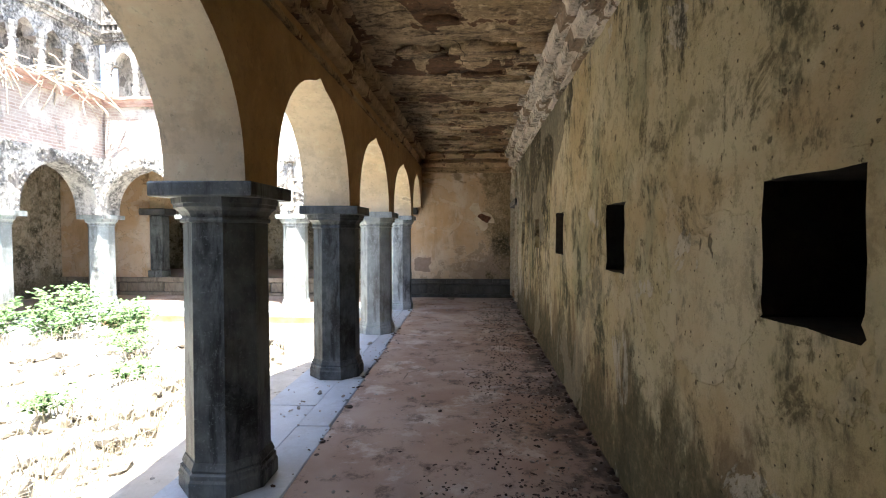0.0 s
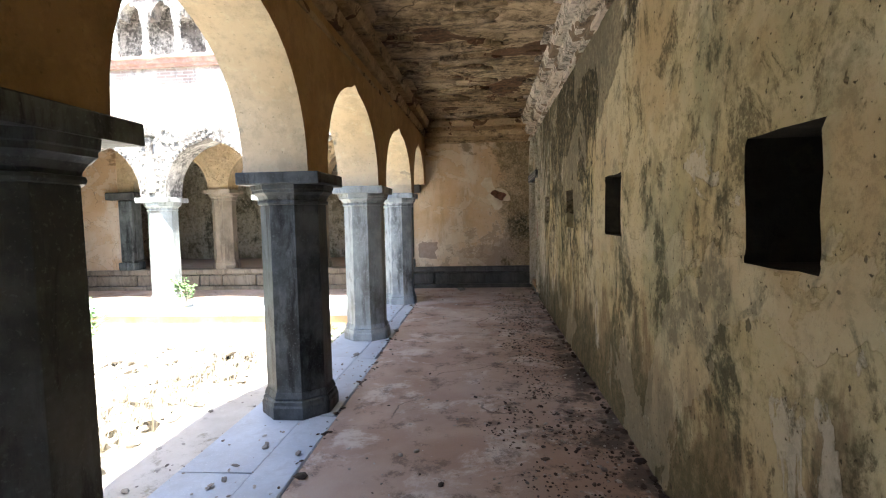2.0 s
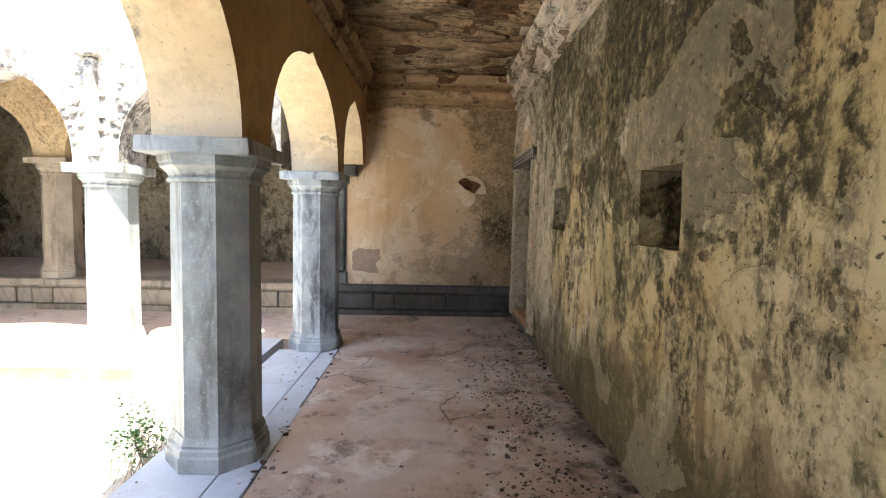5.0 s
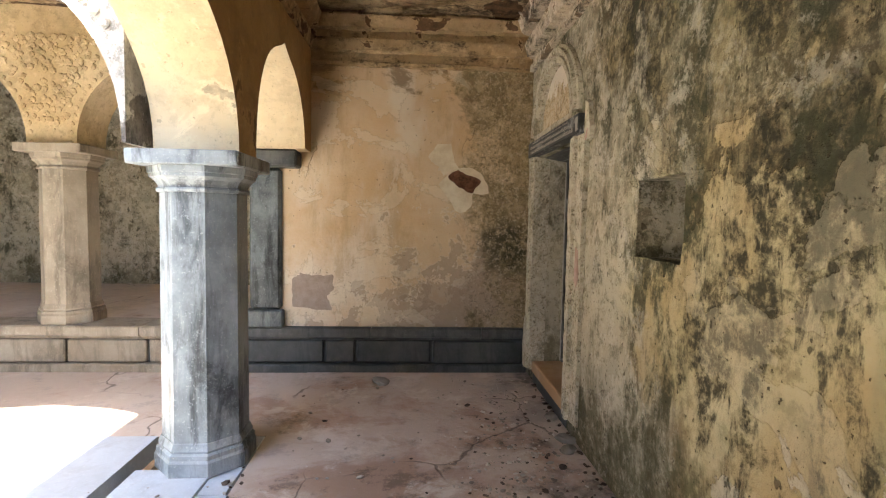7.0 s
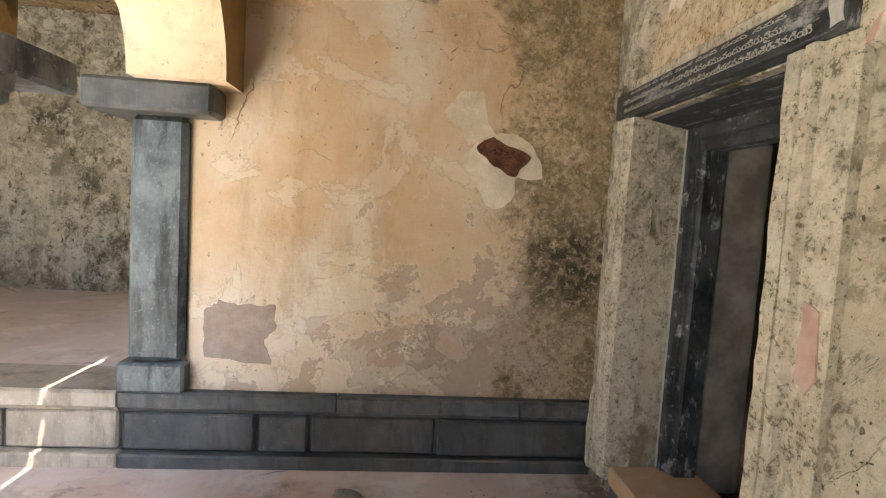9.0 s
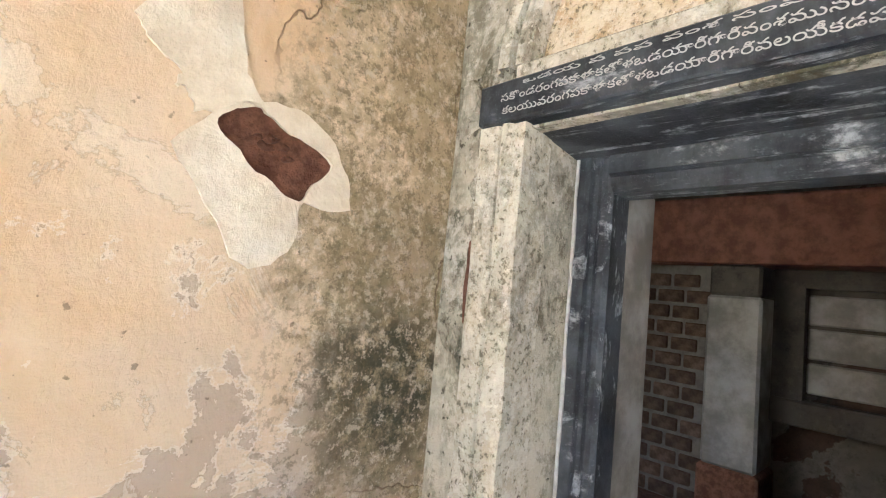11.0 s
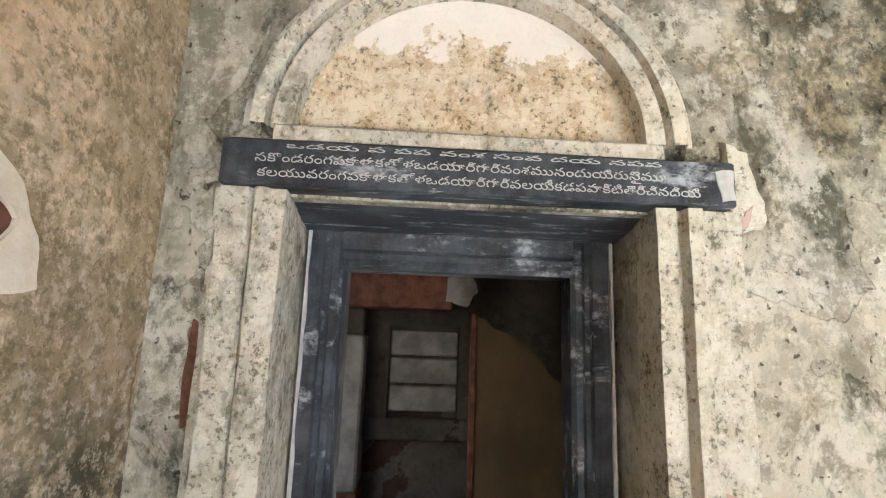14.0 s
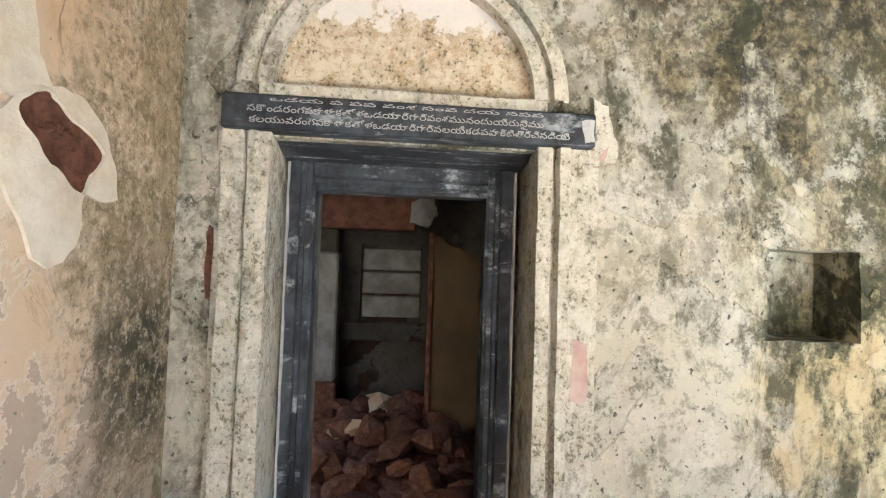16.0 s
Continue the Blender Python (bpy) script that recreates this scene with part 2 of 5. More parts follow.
    lip = k.calc("SUBTRACT", k.step(coat, 0.528, 0.531), k.step(coat, 0.533, 0.537), True)
    col = k.mix(k.calc("MULTIPLY", k.calc("MULTIPLY", lip, k.step(k.noise(6.0, 4, 0.6), 0.46, 0.62)), 0.18), col, (0.14, 0.11, 0.06))
    col = k.mix(k.calc("MULTIPLY", k.step(coat, 0.533, 0.537), 0.22), col, (0.66, 0.58, 0.42))
    pit = k.calc("MAXIMUM", k.step(k.noise(38.0, 3, 0.5), 0.66, 0.71), k.calc("MULTIPLY", k.step(k.noise(13.0, 3, 0.5, 0.0, k.stretch((1, 1, 0.7), off=(1, 4, 4))), 0.685, 0.715), 0.9))
    col = k.mix(k.calc("MULTIPLY", pit, 0.8), col, (0.05, 0.04, 0.022))
    c = k.voronoi(0.55, "DISTANCE_TO_EDGE", k.warp(2.6, 0.5))
    line = k.calc("MULTIPLY", k.calc("SUBTRACT", 1.0, k.step(c, 0.0005, 0.0035)), k.step(k.noise(0.7, 2), 0.57, 0.6))
    col = k.mix(k.calc("MULTIPLY", line, 0.12), col, (0.10, 0.08, 0.05))
    h = k.calc("ADD", k.calc("MULTIPLY", fine, 0.55), k.calc("MULTIPLY", grain, 0.12))
    h = k.calc("ADD", h, k.calc("ADD", k.calc("MULTIPLY", sm, 0.3), k.calc("MULTIPLY", k.step(coat, 0.531, 0.535), 0.25)))
    h = k.calc("SUBTRACT", h, k.calc("ADD", k.calc("MULTIPLY", um, 0.45), k.calc("MULTIPLY", k.calc("ADD", k.calc("MULTIPLY", line, 0.2), pit), 0.4)))
    return k.done(col, h, 1.0, 0.025)


def make_end():
    """Apricot limewash: olive mould towards the wall, bare brown render low down, a black damp blot."""
    k = Mat("apricot_end_plaster", 0.9)
    fine = k.noise(15.0, 8, 0.7)
    col = k.mix(k.step(k.noise(1.1, 6, 0.62, 0.5), 0.36, 0.64), (0.61, 0.42, 0.245), (0.68, 0.525, 0.36))
    col = k.mix(k.calc("MULTIPLY", k.step(k.noise(1.5, 5, 0.6, 0.3, k.stretch((1, 1, 0.5), off=(4, 4, 1))), 0.50, 0.66), 0.75), col, (0.72, 0.63, 0.52))
    col = k.mix(k.calc("MULTIPLY", k.step(k.noise(2.4, 8, 0.7, 0.2, k.stretch((1.2, 1, 0.4), off=(1, 0, 3))), 0.50, 0.66), 0.55), col, (0.44, 0.30, 0.16))
    low = add_axis(k, k.noise(2.1, 10, 0.70, 0.4), (2, 1.08, -0.26), (0, 0.25, 0.22))
    lm = k.step(low, 0.575, 0.585)
    lrim = k.calc("SUBTRACT", k.step(low, 0.53, 0.545), lm, True)
    col = k.mix(k.calc("MULTIPLY", lrim, 0.5), col, (0.74, 0.65, 0.52))
    col = k.mix(k.calc("MULTIPLY", lm, 0.85), col, k.mix(k.step(fine, 0.36, 0.66), (0.40, 0.29, 0.21), (0.29, 0.20, 0.135)))
    fl = add_axis(k, k.noise(4.4, 10, 0.68, 0.3, k.stretch((1, 1, 1), off=(6, 2, 8))), (2, 1.30, -0.22), (0, 0.0, 0.13))
    fm = k.step(fl, 0.565, 0.572)
    frim = k.calc("SUBTRACT", k.step(fl, 0.535, 0.55), fm, True)
    col = k.mix(k.calc("MULTIPLY", frim, 0.5), col, (0.76, 0.67, 0.54))
    col = k.mix(k.calc("MULTIPLY", fm, 0.7), col, (0.43, 0.33, 0.24))
    ol = add_axis(k, k.noise(2.0, 9, 0.68, 0.3), (0, 0.45, 0.38), (2, 1.9, 0.03))
    om = k.calc("MULTIPLY", k.step(ol, 0.50, 0.60), k.step(k.noise(12.0, 8, 0.75), 0.28, 0.58))
    col = k.mix(k.calc("MULTIPLY", om, 0.9), col, k.mix(k.step(k.noise(6.0, 8, 0.7), 0.42, 0.62), (0.21, 0.165, 0.08), (0.085, 0.07, 0.03)))
    mt = add_axis(k, k.noise(1.8, 9, 0.68, 0.3, k.stretch((1, 1, 0.7), off=(2, 6, 9))), (0, 0.42, 0.55), (2, 1.5, 0.06))
    mm = k.calc("MULTIPLY", k.step(mt, 0.49, 0.56), k.step(k.noise(24.0, 9, 0.78), 0.36, 0.56))
    col = k.mix(k.calc("MULTIPLY", mm, 0.8), col, k.mix(k.step(k.noise(7.0, 8, 0.7), 0.42, 0.6), (0.42, 0.32, 0.19), (0.24, 0.185, 0.10)))
    # damp blot low beside the doorway
    d = k.t.nodes.new("ShaderNodeVectorMath")
    d.operation = "DISTANCE"
    k.link(k.warp(3.0, 0.5), d.inputs[0])
    d.inputs[1].default_value = (1.06, YE + 0.25, 1.50)
    bl = k.calc("MULTIPLY", k.calc("SUBTRACT", 1.0, k.step(d.outputs["Value"], 0.12, 0.40)), k.step(k.noise(11.0, 9, 0.78), 0.38, 0.54))
    col = k.mix(k.calc("MULTIPLY", bl, 0.92), col, (0.035, 0.036, 0.018))
    top = add_axis(k, k.noise(2.2, 9, 0.7, 0.3, k.stretch((1, 1, 1.6), off=(0, 0, 5))), (2, 2.75, 0.5))
    col = k.mix(k.calc("MULTIPLY", k.step(top, 0.54, 0.64), 0.75), col, (0.20, 0.13, 0.065))
    pit = k.step(k.noise(30.0, 3, 0.5), 0.69, 0.73)
    col = k.mix(k.calc("MULTIPLY", pit, 0.6), col, (0.12, 0.08, 0.05))
    c = k.voronoi(1.3, "DISTANCE_TO_EDGE", k.warp(3.0, 0.4))
    line = k.calc("MULTIPLY", k.calc("SUBTRACT", 1.0, k.step(c, 0.001, 0.006)), k.step(k.noise(1.3, 2), 0.54, 0.6))
    col = k.mix(k.calc("MULTIPLY", line, 0.7), col, (0.16, 0.10, 0.06))
    film = k.noise(1.7, 10, 0.66, 0.5, k.stretch((1, 1, 1.2), off=(9, 1, 4)))
    fe = k.calc("SUBTRACT", k.step(film, 0.538, 0.545), k.step(film, 0.548, 0.565), True)
    clean = k.calc("SUBTRACT", 1.0, k.step(k.axis(0), 0.25, 0.5))
    col = k.mix(k.calc("MULTIPLY", k.calc("MULTIPLY", fe, clean), 0.4), col, (0.32, 0.22, 0.13))
    col = k.mix(k.calc("MULTIPLY", k.calc("MULTIPLY", k.step(film, 0.545, 0.552), clean), 0.35), col, (0.76, 0.67, 0.53))
    grown = k.calc("SUBTRACT", 1.0, clean)
    col = k.mix(k.calc("MULTIPLY", k.calc("MULTIPLY", k.step(k.noise(34.0, 9, 0.78), 0.50, 0.58), grown), 0.55), col, (0.10, 0.08, 0.04))
    col = k.mix(k.calc("MULTIPLY", k.calc("MULTIPLY", k.step(k.noise(27.0, 9, 0.78, 0.0, k.stretch((1, 1, 1), off=(4, 2, 7))), 0.53, 0.60), grown), 0.6), col, (0.56, 0.46, 0.34))
    fine = k.calc("ADD", fine, k.calc("MULTIPLY", k.noise(42.0, 8, 0.75), 0.5))
    h = k.calc("SUBTRACT", k.calc("MULTIPLY", fine, 0.4), k.calc("ADD", k.calc("MULTIPLY", k.calc("ADD", lm, fm), 0.5), k.calc("MULTIPLY", line, 0.4)))
    return k.done(col, h, 0.7, 0.02)


YE = 11.34
M_WALL = make_wall()
M_END = make_end()
M_ARCH = plaster("arch_plaster", (0.56, 0.42, 0.24), (0.66, 0.53, 0.35), (0.40, 0.30, 0.18), (0.09, 0.07, 0.04),
                 mould_at=0.60, peel_at=0.66, spots=0.4, crack=False, bump=0.5, patchy=0.4, speck=0.3)
M_ARCH_E = plaster("courtyard_arch_plaster", (0.69, 0.55, 0.355), (0.77, 0.66, 0.48), (0.60, 0.49, 0.34), (0.17, 0.16, 0.145),
                   mould_at=0.66, peel_at=0.66, bias=((0, -1.46, -1.1),), spots=0.35, crack=False, bump=0.3, patchy=0.28, speck=0.14)
M_CEIL = plaster("ceiling_plaster", (0.32, 0.23, 0.13), (0.52, 0.40, 0.255), (0.17, 0.095, 0.05), (0.016, 0.012, 0.008),
                 mould_at=0.47, peel_at=0.575, peel_scale=1.2, spots=0.5, bump=1.0, smear=(0.45, 2.6, 1), crack=True, patchy=0.8, speck=0.5)
M_CORNICE = plaster("cornice_plaster", (0.42, 0.29, 0.16), (0.55, 0.41, 0.25), (0.20, 0.12, 0.065), (0.018, 0.014, 0.009),
                    mould_at=0.50, peel_at=0.58, peel_scale=2.2, spots=0.5, bump=0.8, crack=False, patchy=0.5, smear=(1, 1, 2.5))
M_CORNICE_PALE = plaster("pale_cornice_plaster", (0.60, 0.51, 0.40), (0.74, 0.66, 0.56), (0.30, 0.22, 0.15), (0.022, 0.018, 0.012),
                         mould_at=0.455, peel_at=0.56, peel_scale=2.2, spots=0.6, bump=0.8, crack=False, patchy=0.5, smear=(2.5, 0.9, 2.5), speck=0.5)
def lichen(name, pale, mid, rust, dark, wash=None, wash_from=2.5, dark_at=0.44):
    """Lime plaster grown over with fine lichen: cream ground, rust and black freckles, a whiter wash higher up."""
    k = Mat(name, 0.92)
    f = k.noise(55.0, 8, 0.72)
    m = k.noise(12.0, 10, 0.76)
    col = k.mix(k.step(m, 0.40, 0.60), mid, pale)
    col = k.mix(k.calc("MULTIPLY", k.step(k.noise(21.0, 10, 0.78, 0.0, k.stretch((1, 1, 1), off=(3, 3, 8))), 0.50, 0.58), 0.6), col, rust)
    grime = k.noise(2.6, 8, 0.7, 0.3, k.stretch((1, 1, 0.6), off=(7, 2, 5)))
    col = k.mix(k.calc("MULTIPLY", k.calc("MULTIPLY", k.step(grime, 0.54, 0.64), k.step(k.noise(32.0, 8, 0.75), 0.36, 0.56)), 0.6), col, dark)
    both = k.calc("ADD", k.calc("MULTIPLY", f, 0.6), k.calc("MULTIPLY", m, 0.4))
    col = k.mix(k.calc("MULTIPLY", k.calc("SUBTRACT", 1.0, k.step(both, dark_at - 0.05, dark_at + 0.02)), 0.85), col, dark)
    col = k.mix(k.calc("MULTIPLY", k.step(k.noise(30.0, 8, 0.7, 0.0, k.stretch((1, 1, 1), off=(1, 8, 2))), 0.58, 0.64), 0.7), col, tuple(min(0.86, 1.15 * c) for c in pale))
    col = k.mix(k.calc("MULTIPLY", k.step(k.noise(1.7, 7, 0.62, 0.2, k.stretch((1, 1, 0.5))), 0.52, 0.66), 0.45), col, (0.42, 0.43, 0.35))
    h = k.calc("ADD", k.calc("MULTIPLY", f, 0.6), k.calc("MULTIPLY", m, 0.5))
    if wash:
        w = add_axis(k, k.noise(5.0, 8, 0.66, 0.3), (2, wash_from, 1.1))
        wm = k.step(w, 0.53, 0.56)
        col = k.mix(k.calc("MULTIPLY", wm, 0.9), col, wash)
        h = k.calc("ADD", h, k.calc("MULTIPLY", wm, 0.25))
    return k.done(col, h, 0.8, 0.012)


M_SURROUND = lichen("surround_plaster", (0.64, 0.59, 0.48), (0.50, 0.45, 0.34), (0.42, 0.35, 0.24), (0.13, 0.11, 0.072), dark_at=0.46)
M_TYMP = lichen("tympanum_plaster", (0.70, 0.60, 0.44), (0.55, 0.43, 0.27), (0.45, 0.29, 0.14), (0.12, 0.095, 0.06), (0.80, 0.73, 0.65), 2.55, 0.46)
M_STUCCO = plaster("stucco", (0.56, 0.53, 0.48), (0.70, 0.67, 0.62), (0.36, 0.33, 0.30), (0.05, 0.048, 0.045),
                   mould_at=0.43, peel_at=0.58, spots=0.8, crack=False, patchy=0.6, speck=0.6)
# Plaster colour taken near black to hold the deep shade of the room.
M_ROOM_SHADE = plaster("room_shade_plaster", (0.06, 0.048, 0.036), (0.10, 0.083, 0.064), (0.06, 0.033, 0.02), (0.012, 0.010, 0.008), mould_at=0.55, peel_at=0.56, spots=0.4, crack=False)
M_PILLAR = stone("pillar_stone", (0.25, 0.285, 0.30), (0.46, 0.51, 0.54), (0.035, 0.038, 0.042), 0.45, 1.0, 0.1, 0.8)
# Near-black lining colour stands in for the shade inside the niches.
M_NICHE_SHADE = plaster("niche_shade_plaster", (0.035, 0.03, 0.022), (0.075, 0.062, 0.042), (0.055, 0.035, 0.022), (0.008, 0.007, 0.006), mould_at=0.5, peel_at=0.6, spots=0.3, crack=False)
M_PILLAR_DARK = stone("dark_pillar_stone", (0.075, 0.085, 0.083), (0.19, 0.21, 0.205), (0.012, 0.012, 0.012), 0.45, 1.0, 0.0, 0.9)
M_PILLAR_BLACK = stone("black_pillar_stone", (0.032, 0.038, 0.041), (0.11, 0.125, 0.13), (0.008, 0.008, 0.009), 0.4, 1.3, 0.0, 0.95)
M_PILLAR_PALE = stone("limewashed_pillar_stone", (0.27, 0.30, 0.295), (0.44, 0.48, 0.48), (0.10, 0.095, 0.085), 0.55, 1.0, 0.15, 0.7)
M_WARMSTONE = stone("warm_stone", (0.30, 0.25, 0.19), (0.42, 0.36, 0.28), (0.09, 0.075, 0.055), 0.8)
M_BLACK = stone("black_stone", (0.018, 0.019, 0.021), (0.085, 0.091, 0.096), (0.014, 0.014, 0.016), 0.45, 1.6, 0.1, 0.6, 0.9)
M_KERB = stone("kerb_stone", (0.45, 0.495, 0.55), (0.57, 0.62, 0.68), (0.31, 0.31, 0.32), 0.75, 1.0, 0.2, 0.35)
M_PLINTH = stone("plinth_stone", (0.07, 0.072, 0.068), (0.15, 0.15, 0.14), (0.03, 0.03, 0.03), 0.8, 1.0, 0.5)


def make_floor():
    k = Mat("floor_screed", 0.9)
    broad = k.noise(0.55, 6, 0.6, 0.3)
    col = k.mix(k.step(broad, 0.38, 0.62), (0.37, 0.245, 0.18), (0.50, 0.38, 0.305))
    col = k.mix(k.step(k.noise(1.9, 9, 0.7, 0.3), 0.52, 0.64), col, (0.62, 0.54, 0.48))
    col = k.mix(k.calc("MULTIPLY", k.step(k.noise(3.4, 10, 0.78), 0.52, 0.62), 0.7), col, (0.12, 0.082, 0.062))
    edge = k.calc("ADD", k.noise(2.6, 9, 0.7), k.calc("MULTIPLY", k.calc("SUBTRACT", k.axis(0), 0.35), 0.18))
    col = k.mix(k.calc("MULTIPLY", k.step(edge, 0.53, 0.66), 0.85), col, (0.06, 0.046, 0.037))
    # Paler northwards: courtyard sheen on the screed, put into its colour.
    north_sheen = add_axis(k, k.noise(1.4, 9, 0.68, 0.4, k.stretch((1, 1, 1), off=(2, 5, 1))), (1, 8.4, 0.05))
    col = k.mix(k.calc("MULTIPLY", k.step(north_sheen, 0.46, 0.62), 0.6), col, (0.60, 0.52, 0.46))
    dust = k.step(k.noise(46.0, 4, 0.65), 0.64, 0.71)
    col = k.mix(k.calc("MULTIPLY", dust, 0.55), col, (0.52, 0.46, 0.42))
    c = k.voronoi(0.8, "DISTANCE_TO_EDGE", k.warp(2.0, 0.5))
    line = k.calc("MULTIPLY", k.calc("SUBTRACT", 1.0, k.step(c, 0.003, 0.010)), k.step(k.noise(0.8, 2), 0.5, 0.58))
    col = k.mix(k.calc("MULTIPLY", line, 0.6), col, (0.06, 0.045, 0.035))
    h = k.calc("ADD", k.noise(6.0, 9, 0.7), k.calc("MULTIPLY", dust, 0.25))
    k.b.inputs["Specular IOR Level"].default_value = 0.5
    return k.done(col, k.calc("SUBTRACT", h, line), 0.45, 0.02, k.step(k.noise(2.0, 6, 0.6), -0.6, 1.0, False))


def make_earth():
    k = Mat("courtyard_earth", 0.95)
    col = k.mix(k.step(k.noise(1.0, 8, 0.65), 0.4, 0.62), (0.58, 0.54, 0.47), (0.70, 0.66, 0.60))
    col = k.mix(k.calc("MULTIPLY", k.step(k.noise(5.0, 8, 0.7), 0.55, 0.68), 0.7), col, (0.24, 0.21, 0.13))
    return k.done(col, k.noise(8.0, 10, 0.75), 0.9, 0.05)


def make_brick_wall():
    """Thin weathered bricks in courses, too far off to be told apart singly."""
    k = Mat("thin_brick_courses", 0.9)
    n = k.t.nodes.new("ShaderNodeTexBrick")
    n.inputs["Scale"].default_value = 1.0
    n.inputs["Brick Width"].default_value, n.inputs["Row Height"].default_value, n.inputs["Mortar Size"].default_value = 0.2, 0.055, 0.008
    n.inputs["Color1"].default_value, n.inputs["Color2"].default_value, n.inputs["Mortar"].default_value = (0.40, 0.30, 0.26, 1), (0.50, 0.42, 0.37, 1), (0.55, 0.50, 0.45, 1)
    c = k.t.nodes.new("ShaderNodeCombineXYZ")
    k.link(k.calc("ADD", k.axis(0), k.axis(1)), c.inputs[0])
    k.link(k.axis(2), c.inputs[1])
    k.link(c.outputs[0], n.inputs["Vector"])
    col = k.mix(k.step(k.noise(1.2, 7, 0.65), 0.48, 0.6), n.outputs["Color"], (0.66, 0.62, 0.56))
    col = k.mix(k.calc("MULTIPLY", k.step(k.noise(2.0, 8, 0.7, 0.2, k.stretch((1, 1, 0.5), off=(4, 4, 0))), 0.54, 0.66), 0.8), col, (0.13, 0.125, 0.12))
    return k.done(col, k.calc("SUBTRACT", k.noise(12.0, 6, 0.7), n.outputs["Fac"]), 0.6, 0.02)


def simple(name, a, b, scale=6.0, rough=0.9, bump=0.5, vary=0.0, island=False):
    k = Mat(name, rough)
    col = k.mix(k.step(k.noise(scale, 7, 0.65), 0.35, 0.66), a, b)
    if vary:
        r = k.island() if island else k.random()
        col = k.mix(k.calc("MULTIPLY", r, vary), col, tuple(0.4 * c for c in a))
    return k.done(col, k.noise(scale * 4, 7, 0.7), bump, 0.015)


M_FLOOR = make_floor()
M_EARTH = make_earth()
M_BRICKS = make_brick_wall()
M_BRICK = simple("red_brick", (0.13, 0.052, 0.03), (0.27, 0.125, 0.075), 22, 0.95, 1.0, 0.7)
M_RUBBLE = simple("rubble_stone", (0.32, 0.29, 0.25), (0.54, 0.51, 0.46), 5, 0.95, 0.8, 0.6, True)
M_CHIPS = simple("plaster_chips", (0.40, 0.35, 0.30), (0.62, 0.58, 0.53), 9, 0.95, 0.4, 0.9, True)
M_DARKLITTER = simple("dark_litter", (0.06, 0.043, 0.033), (0.17, 0.125, 0.10), 9, 0.95, 0.5, 0.6, True)
M_OCHRE = simple("ochre_wash", (0.47, 0.30, 0.17), (0.58, 0.43, 0.30), 2.2, 0.9, 0.4)
M_LEDGE = simple("red_ledge", (0.42, 0.25, 0.20), (0.58, 0.43, 0.37), 3.0, 0.9, 0.5)
M_PALE = simple("fresh_plaster", (0.64, 0.53, 0.385), (0.78, 0.69, 0.55), 6.0, 0.9, 0.5)
# Room timber, whitewash and board: the room's dimness is put into their colours.
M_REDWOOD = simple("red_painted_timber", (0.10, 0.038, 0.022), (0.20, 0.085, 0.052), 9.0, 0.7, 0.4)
M_WHITEWASH = simple("dimmed_whitewash", (0.18, 0.16, 0.135), (0.34, 0.31, 0.27), 3.5, 0.9, 0.4)
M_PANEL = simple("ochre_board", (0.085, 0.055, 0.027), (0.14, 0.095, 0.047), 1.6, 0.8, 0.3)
M_LEAF = simple("green_leaf", (0.12, 0.23, 0.08), (0.22, 0.34, 0.16), 3.0, 0.6, 0.1, 0.5, True)
M_STRAW = simple("dry_stalk", (0.46, 0.41, 0.31), (0.62, 0.57, 0.47), 8.0, 0.9, 0.1, 0.5, True)
M_ROOT = simple("dry_root", (0.46, 0.38, 0.29), (0.58, 0.51, 0.41), 8.0, 0.9, 0.3)
M_INK = simple("chalk_lettering", (0.42, 0.40, 0.37), (0.52, 0.50, 0.46), 30.0, 0.9, 0.1)


# ---------------------------------------------------------------- mesh helpers
def mesh_of(name, bm, material, smooth=False):
    me = bpy.data.meshes.new(name)
    bmesh.ops.recalc_face_normals(bm, faces=bm.faces)
    if smooth:
        for f in bm.faces:
            f.smooth = True
    bm.to_mesh(me)
    bm.free()
    me.materials.append(material)
    return me


def solid(name, bm, material, label="", category="", group="", kind="", smooth=False):
    """A top-level mesh."""
    return tagged(new(name, mesh_of(name, bm, material, smooth)), label, category, group, kind)


def thing(name, at, label, category, group="", kind="", rz=0.0):
    ob = new(name)
    ob.matrix_basis = pose(*at, 0, 0, rz)
    return tagged(ob, label, category, group, kind)


def part(name, bm, material, parent, label="", smooth=False):
    ob = new(name, mesh_of(name, bm, material, smooth))
    ob.parent = parent
    return tagged(ob, label)


def piece(name, me, parent, m):
    ob = new(name, me)
    ob.parent = parent
    ob.matrix_basis = m
    return ob


def quad(bm, *pts):
    return bm.faces.new([bm.verts.new(p) for p in pts])


def box(bm, x0, x1, y0, y1, z0, z1, bevel=0.0):
    r = bmesh.ops.create_cube(bm, size=1.0)
    for v in r["verts"]:
        v.co = Vector(((x0 + x1) / 2 + v.co.x * (x1 - x0), (y0 + y1) / 2 + v.co.y * (y1 - y0), (z0 + z1) / 2 + v.co.z * (z1 - z0)))
    if bevel:
        edges = {e for v in r["verts"] for e in v.link_edges}
        bmesh.ops.bevel(bm, geom=list(edges), offset=bevel, segments=1, affect="EDGES")


def boxed(*a, bevel=0.0):
    bm = bmesh.new()
    box(bm, *a, bevel=bevel)
    return bm


